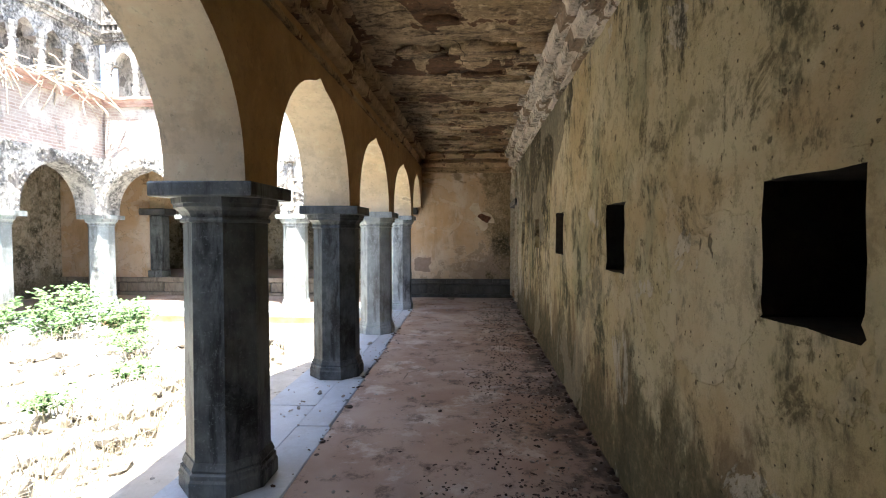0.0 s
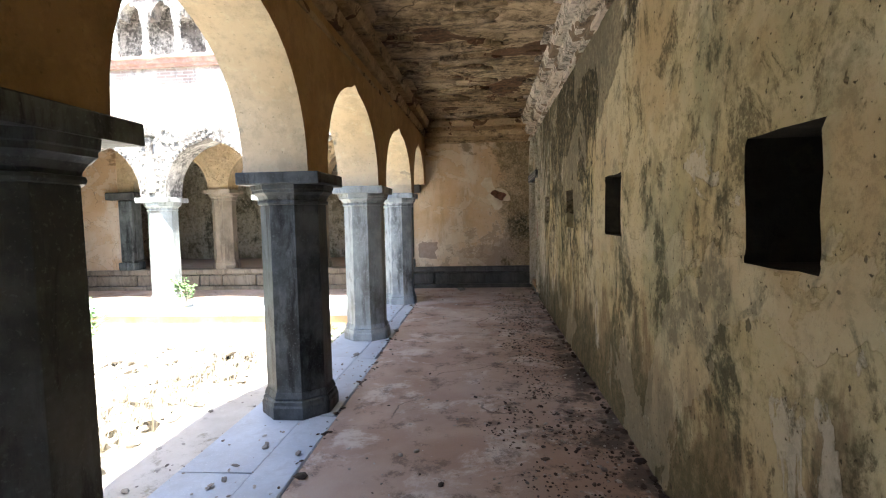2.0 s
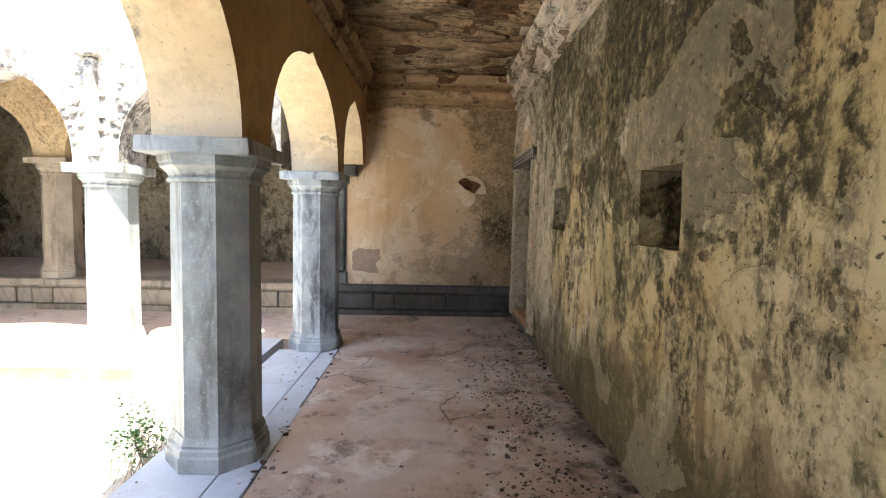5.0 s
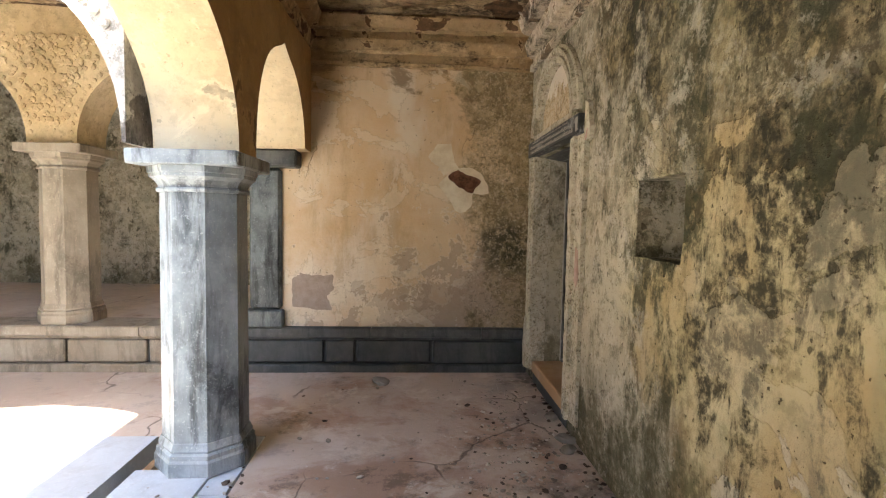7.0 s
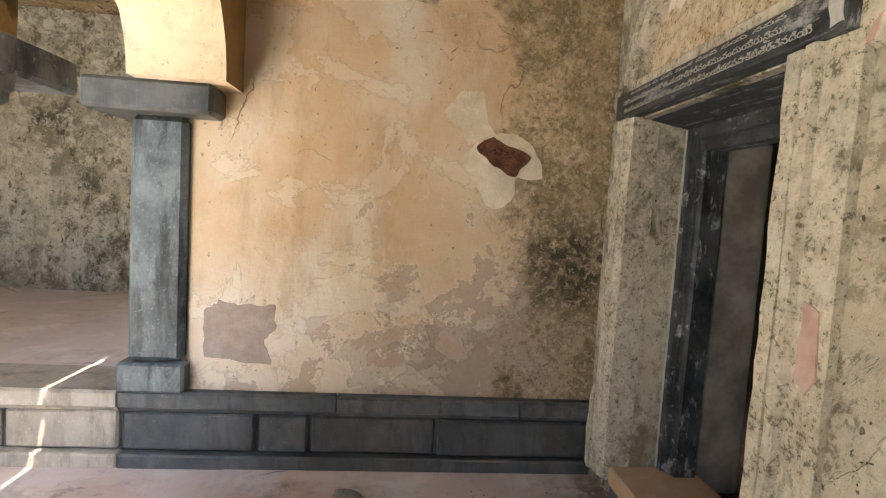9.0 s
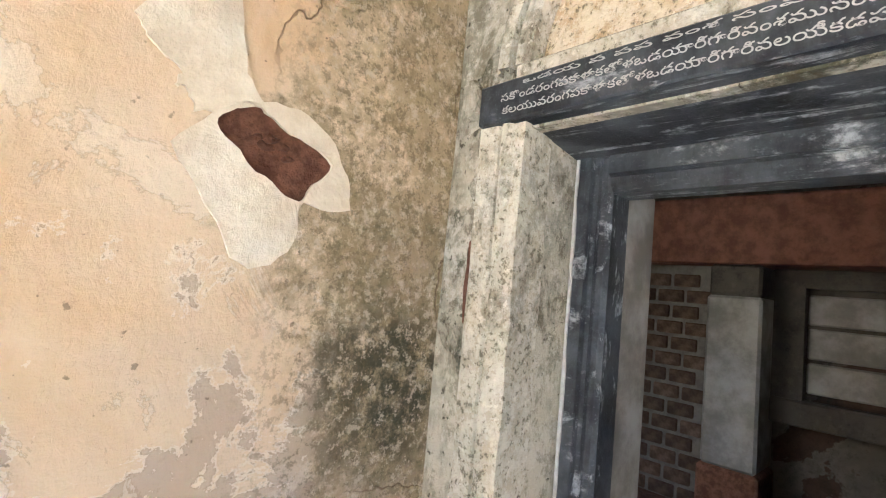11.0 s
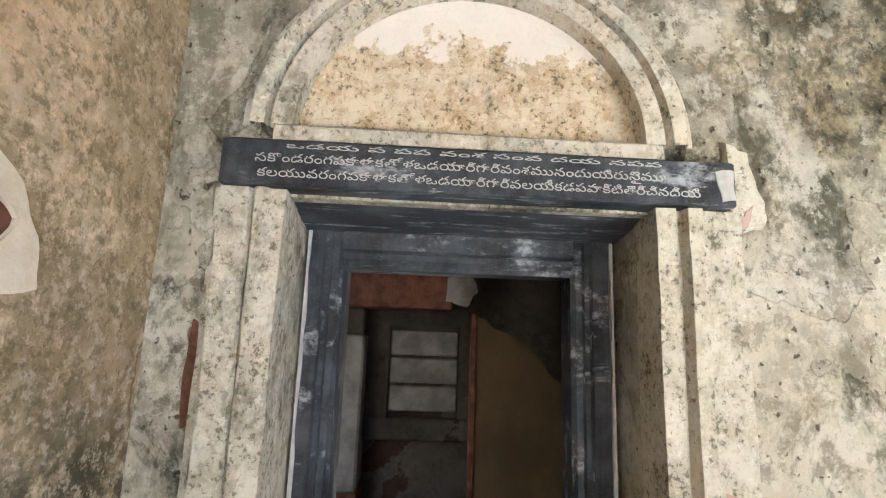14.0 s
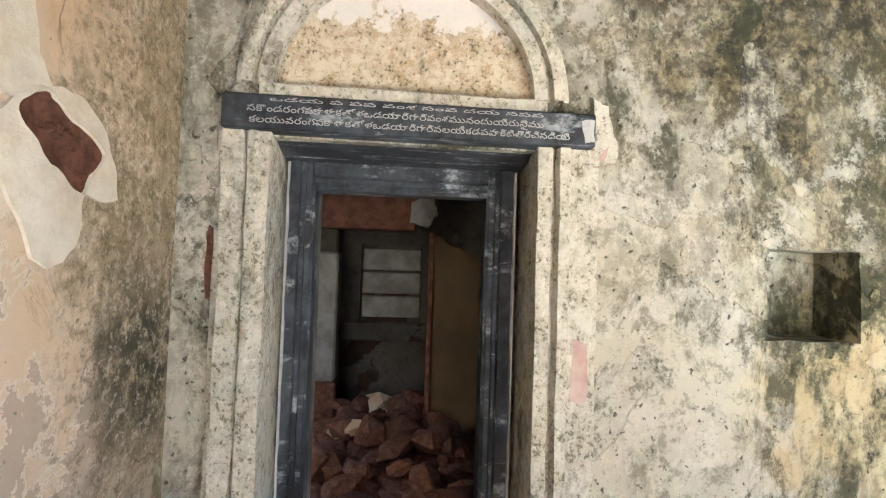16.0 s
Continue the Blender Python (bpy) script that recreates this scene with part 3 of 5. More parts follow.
def ring_stack(bm, rings, n=8, turn=pi / 8):
    """Closed stack of n-sided rings: (half width across flats, z)."""
    loops = []
    for w, z in rings:
        r = w / cos(pi / n)
        loops.append([bm.verts.new((r * cos(turn + 2 * pi * i / n), r * sin(turn + 2 * pi * i / n), z)) for i in range(n)])
    for a, b in zip(loops, loops[1:]):
        for i in range(n):
            bm.faces.new((a[i], a[(i + 1) % n], b[(i + 1) % n], b[i]))
    bm.faces.new(loops[0][::-1])
    bm.faces.new(loops[-1])


def sweep(bm, profile, axis, a, b, step=0.25, jitter=0.0, seed=1):
    """Profile points swept along x or y from a to b, closed, with worn unevenness."""
    r = random.Random(seed)
    n = max(1, round(abs(b - a) / step))
    loops = []
    for i in range(n + 1):
        s = a + (b - a) * i / n
        lp = []
        for u, z in profile:
            du, dz = r.uniform(-jitter, jitter), r.uniform(-jitter, jitter)
            lp.append(bm.verts.new((u + du, s, z + dz) if axis == "y" else (s, u + du, z + dz)))
        loops.append(lp)
    m = len(profile)
    for p, q in zip(loops, loops[1:]):
        for i in range(m):
            bm.faces.new((p[i], p[(i + 1) % m], q[(i + 1) % m], q[i]))
    bm.faces.new(loops[0])
    bm.faces.new(loops[-1][::-1])


def lump(bm, at, size, r, squash=0.7, sub=1):
    """An uneven stone."""
    res = bmesh.ops.create_icosphere(bm, subdivisions=sub, radius=1.0)
    rot = Euler((r.uniform(0, 6), r.uniform(0, 6), r.uniform(0, 6))).to_matrix()
    s = Vector((r.uniform(0.7, 1.2), r.uniform(0.6, 1.0), r.uniform(0.45, 0.9)))
    rz = Euler((r.uniform(-0.3, 0.3), r.uniform(-0.3, 0.3), r.uniform(0, 6))).to_matrix()
    for v in res["verts"]:
        d = rot @ v.co
        d *= r.uniform(0.82, 1.15)
        v.co = Vector(at) + rz @ Vector((d.x * s.x, d.y * s.y, d.z * s.z * squash)) * size


def arch_points(u0, u1, z0, z1, rise, cusp=0.055, n=22):
    """Round-headed arch with a small pointed tip from (u0, z0) to (u1, z1)."""
    c, a = (u0 + u1) / 2, (u1 - u0) / 2
    out = []
    for i in range(n + 1):
        t = i / n
        th = pi * (1 - t)
        u = c + a * cos(th)
        base = z0 + (z1 - z0) * t
        top = min(z0, z1) + rise
        z = base + (top - base) * (abs(sin(th)) ** 0.92)
        z += cusp * max(0.0, 1 - abs(u - c) / 0.16) ** 1.4
        out.append((u, z))
    return out


def arch_wall(name, material, axis, v0, v1, stops, rise, top, label, end_lo=None, end_hi=None, pier=0.225, kind="structure"):
    """A wall with an arch over each bay. stops: (u, springing height). The wall lies between v0 and v1 across its thickness."""
    bm = bmesh.new()

    def P(u, v, z):
        return (v, u, z) if axis == "y" else (u, v, z)

    outline = []
    first, last = stops[0], stops[-1]
    outline.append((first[0] - pier if end_lo is None else end_lo, first[1]))
    for (p, zp, *pw), (q, zq, *qw) in zip(stops, stops[1:]):
        crown = rise.pop(0) if isinstance(rise, list) else rise
        outline += arch_points(p + (pw[0] if pw else pier), q - (qw[0] if qw else pier), zp, zq, crown)
    outline.append((last[0] + pier if end_hi is None else end_hi, last[1]))
    lo = [[bm.verts.new(P(u, v, z)) for u, z in outline] for v in (v0, v1)]
    hi = [[bm.verts.new(P(u, v, top)) for u, z in outline] for v in (v0, v1)]
    n = len(outline)
    for i in range(n - 1):
        for s in (0, 1):
            bm.faces.new((lo[s][i], lo[s][i + 1], hi[s][i + 1], hi[s][i]))
        bm.faces.new((lo[0][i], lo[0][i + 1], lo[1][i + 1], lo[1][i]))
        bm.faces.new((hi[0][i], hi[0][i + 1], hi[1][i + 1], hi[1][i]))
    for i in (0, n - 1):
        bm.faces.new((lo[0][i], lo[1][i], hi[1][i], hi[0][i]))
    return solid(name, bm, material, label, "wall", kind=kind)


# ---------------------------------------------------------------- plan
XW, CEIL = 1.0, 3.45
AX0, AX1 = -1.69, -1.21
ROW_E = [(-1.33, -2.1), (-1.38, 0.21), (-1.425, 2.54), (-1.385, 4.85), (-1.405, 7.14), (-1.41, 9.57)]
NX = [-1.425, -3.54, -5.62, -7.70]
NY0, NY1, NYC = 9.26, 9.74, 9.5
SPRING = 1.90
HEIGHT_E = [1.82, 1.822, 1.81, 1.845, 1.875]
PLINTH = 0.44

def kerb_edge(y):
    return -1.0 - 0.018 * (y - 2.3)


# floors
bm = bmesh.new()
sweep_floor = [(kerb_edge(y), y) for y in (-3.0, YE)]
v = [bm.verts.new(p) for p in ((sweep_floor[0][0], -3.0, 0), (XW + 0.02, -3.0, 0), (XW + 0.02, YE, 0), (sweep_floor[1][0], YE, 0))]
w = [bm.verts.new((p.co.x, p.co.y, -0.25)) for p in v]
bm.faces.new(v)
bm.faces.new(w)
for i in range(4):
    bm.faces.new((v[i], v[(i + 1) % 4], w[(i + 1) % 4], w[i]))
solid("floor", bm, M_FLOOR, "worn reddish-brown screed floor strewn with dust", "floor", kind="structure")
bm = bmesh.new()
box(bm, -10.2, -1.05, 9.87, YE, -0.25, -0.003)
solid("floor_north", bm, M_FLOOR, "reddish-brown screed floor of the cross verandah", "floor", kind="structure")
bm = bmesh.new()
box(bm, -10.2, -8.15, -3.0, 9.87, -0.25, -0.004)
solid("floor_west", bm, M_FLOOR, "reddish-brown screed floor of the far verandah", "floor", kind="structure")
bm = bmesh.new()
box(bm, -10.2, -1.2, YE + 0.1, 14.2, 0.1, PLINTH - 0.004)
solid("floor_platform", bm, M_FLOOR, "raised floor behind the back arcade", "floor", kind="structure")

# right wall with its niches and doorway
NICHES = [(0.765, 1.165, 1.27, 1.69, 1.1), (2.60, 3.00, 1.28, 1.72, 1.1), (4.63, 5.065, 1.305, 1.745, 0.75), (6.48, 6.95, 1.32, 1.73, 0.38), (8.51, 8.945, 1.345, 1.735, 0.25)]
DOOR = (9.95, 11.0, 0.0, 2.09)
TYMP_C, TYMP_Z, TYMP_R, TYMP_H = 10.485, 2.285, 0.505, 0.475


def pierced_wall():
    """Thick wall on a fine grid: uneven face, worn niche rims; the first two niches go right through to an added dark
    box.
    """
    bm = bmesh.new()
    X2 = XW + 0.42
    holes = [n[:4] for n in NICHES] + [DOOR]
    deep = [n[:4] for n in NICHES if n[4] > 1.0] + [DOOR]

    def cuts(lo, hi, fixed, step):
        out = []
        edges = sorted({lo, hi} | set(fixed))
        for a, b in zip(edges, edges[1:]):
            n = max(1, round((b - a) / step))
            out += [a + (b - a) * i / n for i in range(n)]
        return out + [hi]

    ys = cuts(-3.0, YE + 0.3, [v for h in holes for v in h[:2]], 0.11)
    zs = cuts(0.0, 3.7, [v for h in holes for v in h[2:4]], 0.11)
    for x, gaps in ((XW, holes), (X2, deep)):
        for y0, y1 in zip(ys, ys[1:]):
            for z0, z1 in zip(zs, zs[1:]):
                cy, cz = (y0 + y1) / 2, (z0 + z1) / 2
                if not any(h[0] < cy < h[1] and h[2] < cz < h[3] for h in gaps):
                    quad(bm, (x, y0, z0), (x, y1, z0), (x, y1, z1), (x, y0, z1))
    quad(bm, (XW, -3, 3.7), (XW, YE + 0.3, 3.7), (X2, YE + 0.3, 3.7), (X2, -3, 3.7))
    for y0, y1, z0, z1, d in NICHES + [(*DOOR, 2.0)]:
        xb = X2 if d > 1.0 else XW + d
        py, pz = [y for y in ys if y0 <= y <= y1], [z for z in zs if z0 <= z <= z1]
        for p, q in zip(py, py[1:]):
            for z in ((z0, z1) if z0 > 0 else (z1,)):
                quad(bm, (XW, p, z), (XW, q, z), (xb, q, z), (xb, p, z))
        for p, q in zip(pz, pz[1:]):
            for y in (y0, y1):
                quad(bm, (XW, y, p), (XW, y, q), (xb, y, q), (xb, y, p))
        if d <= 1.0:
            quad(bm, (xb, y0, z0), (xb, y1, z0), (xb, y1, z1), (xb, y0, z1))
    bmesh.ops.remove_doubles(bm, verts=bm.verts, dist=0.0005)
    r = random.Random(3)
    for v in bm.verts:
        y, z = v.co.y, v.co.z
        if abs(v.co.x - XW) > 1e-4:
            continue
        v.co.x += 0.005 * sin(2.1 * y + 0.7) * sin(1.9 * z + y) + 0.003 * sin(6.3 * y + 2 * z) + r.uniform(-0.0015, 0.0015)
        if z > TYMP_Z - 0.05 and ((y - TYMP_C) / (TYMP_R + 0.06)) ** 2 + ((z - TYMP_Z) / (TYMP_H + 0.06)) ** 2 < 1:
            v.co.x += 0.07
        for y0, y1, z0, z1, d in NICHES:
            if y0 - 1e-4 <= y <= y1 + 1e-4 and z0 - 1e-4 <= z <= z1 + 1e-4:
                v.co += Vector((r.uniform(0.0, 0.008), r.uniform(-0.006, 0.006), r.uniform(-0.005, 0.005)))
    ob = solid("wall_east", bm, M_WALL, "thick olive-beige plaster wall with black mould and square niches", "wall", kind="structure")
    # Linings of the first three niches take the painted-in shade.
    ob.data.materials.append(M_NICHE_SHADE)
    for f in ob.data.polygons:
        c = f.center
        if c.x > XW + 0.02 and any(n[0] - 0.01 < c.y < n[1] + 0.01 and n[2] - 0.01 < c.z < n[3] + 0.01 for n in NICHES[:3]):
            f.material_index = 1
    return ob


pierced_wall()
# Unseen closed box, added so the two through niches look black.
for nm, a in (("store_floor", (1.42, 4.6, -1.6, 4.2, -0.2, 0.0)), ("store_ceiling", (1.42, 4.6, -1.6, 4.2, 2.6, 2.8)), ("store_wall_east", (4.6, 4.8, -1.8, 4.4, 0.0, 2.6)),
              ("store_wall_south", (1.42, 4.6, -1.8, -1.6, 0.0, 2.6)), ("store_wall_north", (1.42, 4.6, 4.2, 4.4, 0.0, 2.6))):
    solid(nm, boxed(*a), M_ROOM_SHADE, "added dark box behind the wall openings", "room", kind="structure")

# end walls in the plane of the back arcade
for nm, x0, x1 in (("wall_north", -1.44, 1.0), ("wall_north_west", -10.2, -7.9)):
    bm = boxed(x0, x1, YE, YE + 0.3, PLINTH - 0.01, 3.7)
    solid(nm, bm, M_END, "ochre plastered end wall with peeled and mouldy patches", "wall", kind="structure")
# The southern arcade stretch is unseen, added to shut out courtyard light.
for nm, a in (("wall_south", (-1.2, 1.0, -3.25, -3.0, 0, 3.7)), ("wall_arcade_south", (-1.66, -1.22, -3.2, 0.2, 0, 3.7)), ("wall_platform_back", (-10.2, 1.42, 14.2, 14.4, 0, 3.8)),
              ("wall_west_platform", (-10.4, -10.2, -3.2, 14.4, 0, 3.8)), ("wall_platform_side", (-1.44, -1.14, YE + 0.3, 14.2, 0, 3.8))):
    solid(nm, boxed(*a), M_WALL if "platform" in nm else M_END, "plain weathered plaster wall", "wall", kind="structure")
# Unseen wall, added to darken the near end of the corridor.
solid("wall_court_light_block", boxed(-10.2, -1.69, 0.0, 0.3, -0.6, 3.7), M_STUCCO, "unseen pale wall closing the courtyard", "wall", kind="structure")
solid("wall_court_west", boxed(-7.94, -7.46, -3.2, 2.3, -0.6, 4.2), M_STUCCO, "unseen pale wall closing the courtyard", "wall", kind="structure")

# ceilings
def rough_sheet(x0, x1, y0, y1, z, up, seed, step=0.14, amp=0.018, sheets=0):
    r = random.Random(seed)
    bm = bmesh.new()
    nx, ny = max(1, round((x1 - x0) / step)), max(1, round((y1 - y0) / step))
    g = [[bm.verts.new((x0 + (x1 - x0) * i / nx, y0 + (y1 - y0) * j / ny, z + r.uniform(-amp, amp) + 0.02 * sin(j * 0.9))) for i in range(nx + 1)] for j in range(ny + 1)]
    for j in range(ny):
        for i in range(nx):
            bm.faces.new((g[j][i], g[j][i + 1], g[j + 1][i + 1], g[j + 1][i]))
    c = [bm.verts.new(p) for p in ((x0, y0, up), (x1, y0, up), (x1, y1, up), (x0, y1, up))]
    bm.faces.new(c)
    for i in range(sheets):
        cx, cy, w = r.uniform(x0 + 0.3, x1 - 0.3), r.uniform(max(y0, -1), y1), r.uniform(0.10, 0.38)
        tilt, k = r.uniform(-0.09, 0.09), 18
        top, low = [], []
        for j in range(k):
            a = 2 * pi * j / k
            d = w * r.uniform(0.62, 1.0)
            px, py = min(x1 - 0.12, max(x0 + 0.12, cx + d * 1.2 * cos(a))), min(y1 - 0.1, cy + d * 0.65 * sin(a))
            zz = z - 0.022 + tilt * (px - cx) * 0.6
            low.append(bm.verts.new((px, py, zz - 0.012)))
            top.append(bm.verts.new((px, py, zz + 0.03)))
        bm.faces.new(low)
        for j in range(k):
            bm.faces.new((low[j], low[(j + 1) % k], top[(j + 1) % k], top[j]))
    return bm


solid("ceiling", rough_sheet(AX1 - 0.1, XW + 0.1, -3.2, YE + 0.1, CEIL, 3.75, 2, sheets=70), M_CEIL, "stained brown ceiling with flaking plaster and cracks", "ceiling", kind="structure", smooth=True)
solid("ceiling_north", rough_sheet(-10.3, AX0 - 0.0, 9.6, 14.3, 3.42, 3.8, 4, 0.3), M_CEIL, "stained brown ceiling of the cross verandah", "ceiling", kind="structure", smooth=True)
solid("ceiling_west", rough_sheet(-10.3, -7.8, -3.2, 9.6, 3.42, 3.8, 5, 0.4), M_CEIL, "stained ceiling of the far verandah", "ceiling", kind="structure", smooth=True)

# cornices
PROF = [(0.0, -0.50), (0.045, -0.50), (0.05, -0.46), (0.01, -0.45), (0.01, -0.37), (0.085, -0.36), (0.105, -0.29), (0.12, -0.26), (0.04, -0.25), (0.045, -0.175), (0.155, -0.165), (0.175, -0.10), (0.195, -0.065), (0.10, -0.055), (0.105, -0.01), (0.255, 0.0), (0.255, 0.06), (0.0, 0.06)]
bm = bmesh.new()
sweep(bm, [(XW - u, CEIL + z) for u, z in PROF], "y", -3.0, YE - 0.02, 0.09, 0.006, 11)
solid("cornice_east", bm, M_CORNICE_PALE, "broken stepped plaster cornice, pale and black-stained", "cornice", kind="structure")
bm = bmesh.new()
sweep(bm, [(AX1 + u, CEIL + z) for u, z in PROF], "y", -3.0, YE - 0.02, 0.09, 0.006, 12)
solid("cornice_arcade", bm, M_CORNICE, "stepped brown plaster cornice above the arches", "cornice", kind="structure")
bm = bmesh.new()
sweep(bm, [(YE - 0.7 * u, CEIL + z) for u, z in PROF], "x", AX1 + 0.02, XW - 0.02, 0.09, 0.006, 13)
solid("cornice_north", bm, M_CORNICE, "stepped ochre plaster cornice on the end wall", "cornice", kind="structure")

# arcade walls
arch_wall("arcade_wall_east", M_ARCH_E, "y", AX0, AX1, [(y, h) for (x, y), h in zip(ROW_E[1:-1], HEIGHT_E)] + [(9.57, HEIGHT_E[-1], 0.15)] + [(11.3, 2.13)], [0.95, 0.964, 0.907, 0.87, 0.90], 3.8, "cream plastered arcade wall with pointed round arches", end_lo=-0.02, end_hi=YE + 0.1)
arch_wall("arcade_wall_north", M_STUCCO, "x", NY0, NY1, [(x, SPRING) for x in NX[:0:-1]] + [(NX[0], SPRING, 0.29)], 0.93, 3.05, "stucco arcade wall with pointed round arches", end_lo=-7.94, end_hi=AX0 - 0.003)
arch_wall("arcade_wall_west", M_STUCCO, "y", -7.94, -7.46, [(2.53, SPRING), (4.84, SPRING), (7.16, SPRING), (9.35, SPRING)], 0.93, 3.05, "stucco arcade wall with pointed round arches", end_lo=2.3, end_hi=NY0 - 0.003)
arch_wall("arcade_wall_back", M_ARCH, "x", YE + 0.02, YE + 0.46, [(x, 2.15) for x in (-7.75, -5.62, -3.54, -1.5)], 0.80, 3.7, "cream plastered back arcade with carved spandrels", end_lo=-7.9, end_hi=-1.443)

# Corridor face: an ochre tone, with the face's shade also worked into it.
inner_face = plaster("shaded_ochre_plaster", (0.44, 0.275, 0.125), (0.53, 0.355, 0.18), (0.34, 0.21, 0.10), (0.07, 0.045, 0.025),
                     mould_at=0.68, peel_at=0.66, spots=0.3, crack=False, bump=0.35, patchy=0.3, speck=0.15)
arcade = bpy.data.objects["arcade_wall_east"].data
arcade.materials.append(inner_face)
for f in arcade.polygons:
    if abs(f.normal.x) > 0.9 and f.center.x > -1.4:
        f.material_index = 1
for v in bpy.data.objects["arcade_wall_east"].data.vertices:
    v.co.x += 0.016 + 0.0063 * (v.co.y - 2.53)


# ---------------------------------------------------------------- pillars
def pillar(at, material, label, h=SPRING, group="arcade pillars", cls="pillar"):
    p = thing("pillar", at, label, "pillar", group)
    b = bmesh.new()
    ring_stack(b, [(0.266, 0.0), (0.266, 0.085), (0.257, 0.10), (0.257, 0.125), (0.243, 0.135), (0.248, 0.15), (0.238, 0.175), (0.233, 0.19)])
    part("base", b, material, p)
    b = bmesh.new()
    ring_stack(b, [(0.227, 0.19), (0.225, 0.9), (0.222, h - 0.232)])
    part("shaft", b, material, p)
    b = bmesh.new()
    ring_stack(b, [(0.222, h - 0.232), (0.236, h - 0.228), (0.240, h - 0.216), (0.236, h - 0.205), (0.227, h - 0.201), (0.230, h - 0.188), (0.246, h - 0.163), (0.266, h - 0.147), (0.272, h - 0.143), (0.272, h - 0.124), (0.279, h - 0.119), (0.283, h - 0.085)])
    part("capital", b, material, p)
    b = boxed(-0.302, 0.302, -0.302, 0.302, h - 0.085, h, bevel=0.007)
    chip = random.Random(int(h * 1000))
    for v in b.verts:
        v.co += Vector([chip.uniform(-0.004, 0.004) for i in range(3)])
    part("abacus", b, material, p)
    return p


PL = "octagonal blue-grey stone pillar with moulded base and square capital"
for (x, y), h, mat, look_of in zip(ROW_E[1:], HEIGHT_E, (M_PILLAR_DARK, M_PILLAR_DARK, M_PILLAR_BLACK, M_PILLAR_PALE, M_PILLAR),
                              ("dark grey octagonal stone pillar, streaked and stained", "dark grey octagonal stone pillar with a chalky face and black stains", "nearly black octagonal stone pillar with pale vertical streaks",
                               "pale limewashed octagonal stone pillar with moulded base", PL)):
    pillar((x, y, 0), mat, look_of, h)
proto = pillar((NX[1], NYC, 0), M_PILLAR_PALE, PL)
for x in NX[2:]:
    copy_thing(proto, pose(x, NYC, 0))
for y in (7.16, 4.84, 2.53):
    copy_thing(proto, pose(-7.70, y, 0))
warm = pillar((NX[1], YE + 0.24, PLINTH), M_WARMSTONE, "weathered warm grey octagonal pillar standing on the stone plinth", 2.15 - PLINTH, "back arcade pillars")
copy_thing(warm, pose(NX[2], YE + 0.24, PLINTH))


def pilaster(x):
    p = thing("pilaster", (x, YE + 0.1, PLINTH), "dark stone half pillar with a worn capital block against the wall", "pilaster", "back arcade pilasters")
    part("shaft", boxed(-0.15, 0.15, -0.16, 0.2, 0.17, 1.53, bevel=0.03), M_PILLAR_DARK, p)
    part("base", boxed(-0.19, 0.17, -0.19, 0.2, 0.0, 0.17, bevel=0.015), M_PILLAR_DARK, p)
    part("capital", boxed(-0.33, 0.33, -0.30, 0.2, 1.53, 1.69, bevel=0.02), M_PLINTH, p)


pilaster(-1.56)
pilaster(-7.72)

# ---------------------------------------------------------------- doorway
door = thing("door_surround", (0, 0, 0), "plaster door surround with pilasters and a semicircular blind arch", "door surround")
FX = 0.945


def strip(name, y0, y1, z0, z1, profile, mat, seed):
    """Upright moulded band on the wall. profile: (share of width, proud of the wall)."""
    bm = bmesh.new()
    r = random.Random(seed)
    n = 22
    cols = [(y0 + (y1 - y0) * s, XW - d) for s, d in profile]
    g = [[bm.verts.new((x + r.uniform(-0.003, 0.003), y + r.uniform(-0.003, 0.003), z0 + (z1 - z0) * j / n)) for y, x in cols] for j in range(n + 1)]
    for j in range(n):
        for i in range(len(cols) - 1):
            bm.faces.new((g[j][i], g[j][i + 1], g[j + 1][i + 1], g[j + 1][i]))
    return part(name, bm, mat, door)


strip("pilaster_strip", 11.19, 10.995, 0.12, 2.10, [(0, -0.02), (0, 0.03), (0.10, 0.035), (0.14, 0.055), (0.52, 0.055), (0.56, 0.04), (0.62, 0.06), (0.74, 0.062), (0.80, 0.045), (1.0, 0.045), (1.0, -0.1)], M_SURROUND, 1)
strip("pilaster_strip", 9.955, 9.70, 0.12, 2.10, [(0, -0.1), (0, 0.045), (0.22, 0.045), (0.25, 0.02), (0.30, 0.02), (0.33, 0.06), (0.50, 0.06), (0.52, 0.035), (1.0, 0.03), (1.0, -0.02)], M_SURROUND, 2)
bm = bmesh.new()
N = 40
RINGS = [(0.0, -0.09), (0.0, 0.052), (0.36, 0.058), (0.40, 0.025), (0.50, 0.025), (0.54, 0.06), (0.80, 0.065), (0.84, 0.04), (1.0, 0.035), (1.0, -0.02)]
g = []
for i in range(N + 1):
    th = pi * i / N
    g.append([])
    for s, d in RINGS:
        ry, rz = TYMP_R + s * 0.145, TYMP_H + s * 0.135
        g[-1].append(bm.verts.new((XW - d, TYMP_C + ry * cos(th), TYMP_Z + rz * sin(th))))
for i in range(N):
    for j in range(len(RINGS) - 1):
        bm.faces.new((g[i][j], g[i][j + 1], g[i + 1][j + 1], g[i + 1][j]))
part("arch_moulding", bm, M_SURROUND, door)
bm = bmesh.new()
vs = [bm.verts.new((XW + 0.016, TYMP_C + (TYMP_R + 0.01) * cos(pi * i / N), TYMP_Z - 0.03 + (TYMP_H + 0.03) * sin(pi * i / N))) for i in range(N + 1)]
bm.faces.new(vs)
part("tympanum", bm, M_TYMP, door, "mottled rust and cream plaster of the blind arch")
part("shelf_band", boxed(XW - 0.05, XW + 0.03, TYMP_C - 0.56, TYMP_C + 0.56, 2.237, 2.29, bevel=0.006), M_SURROUND, door)
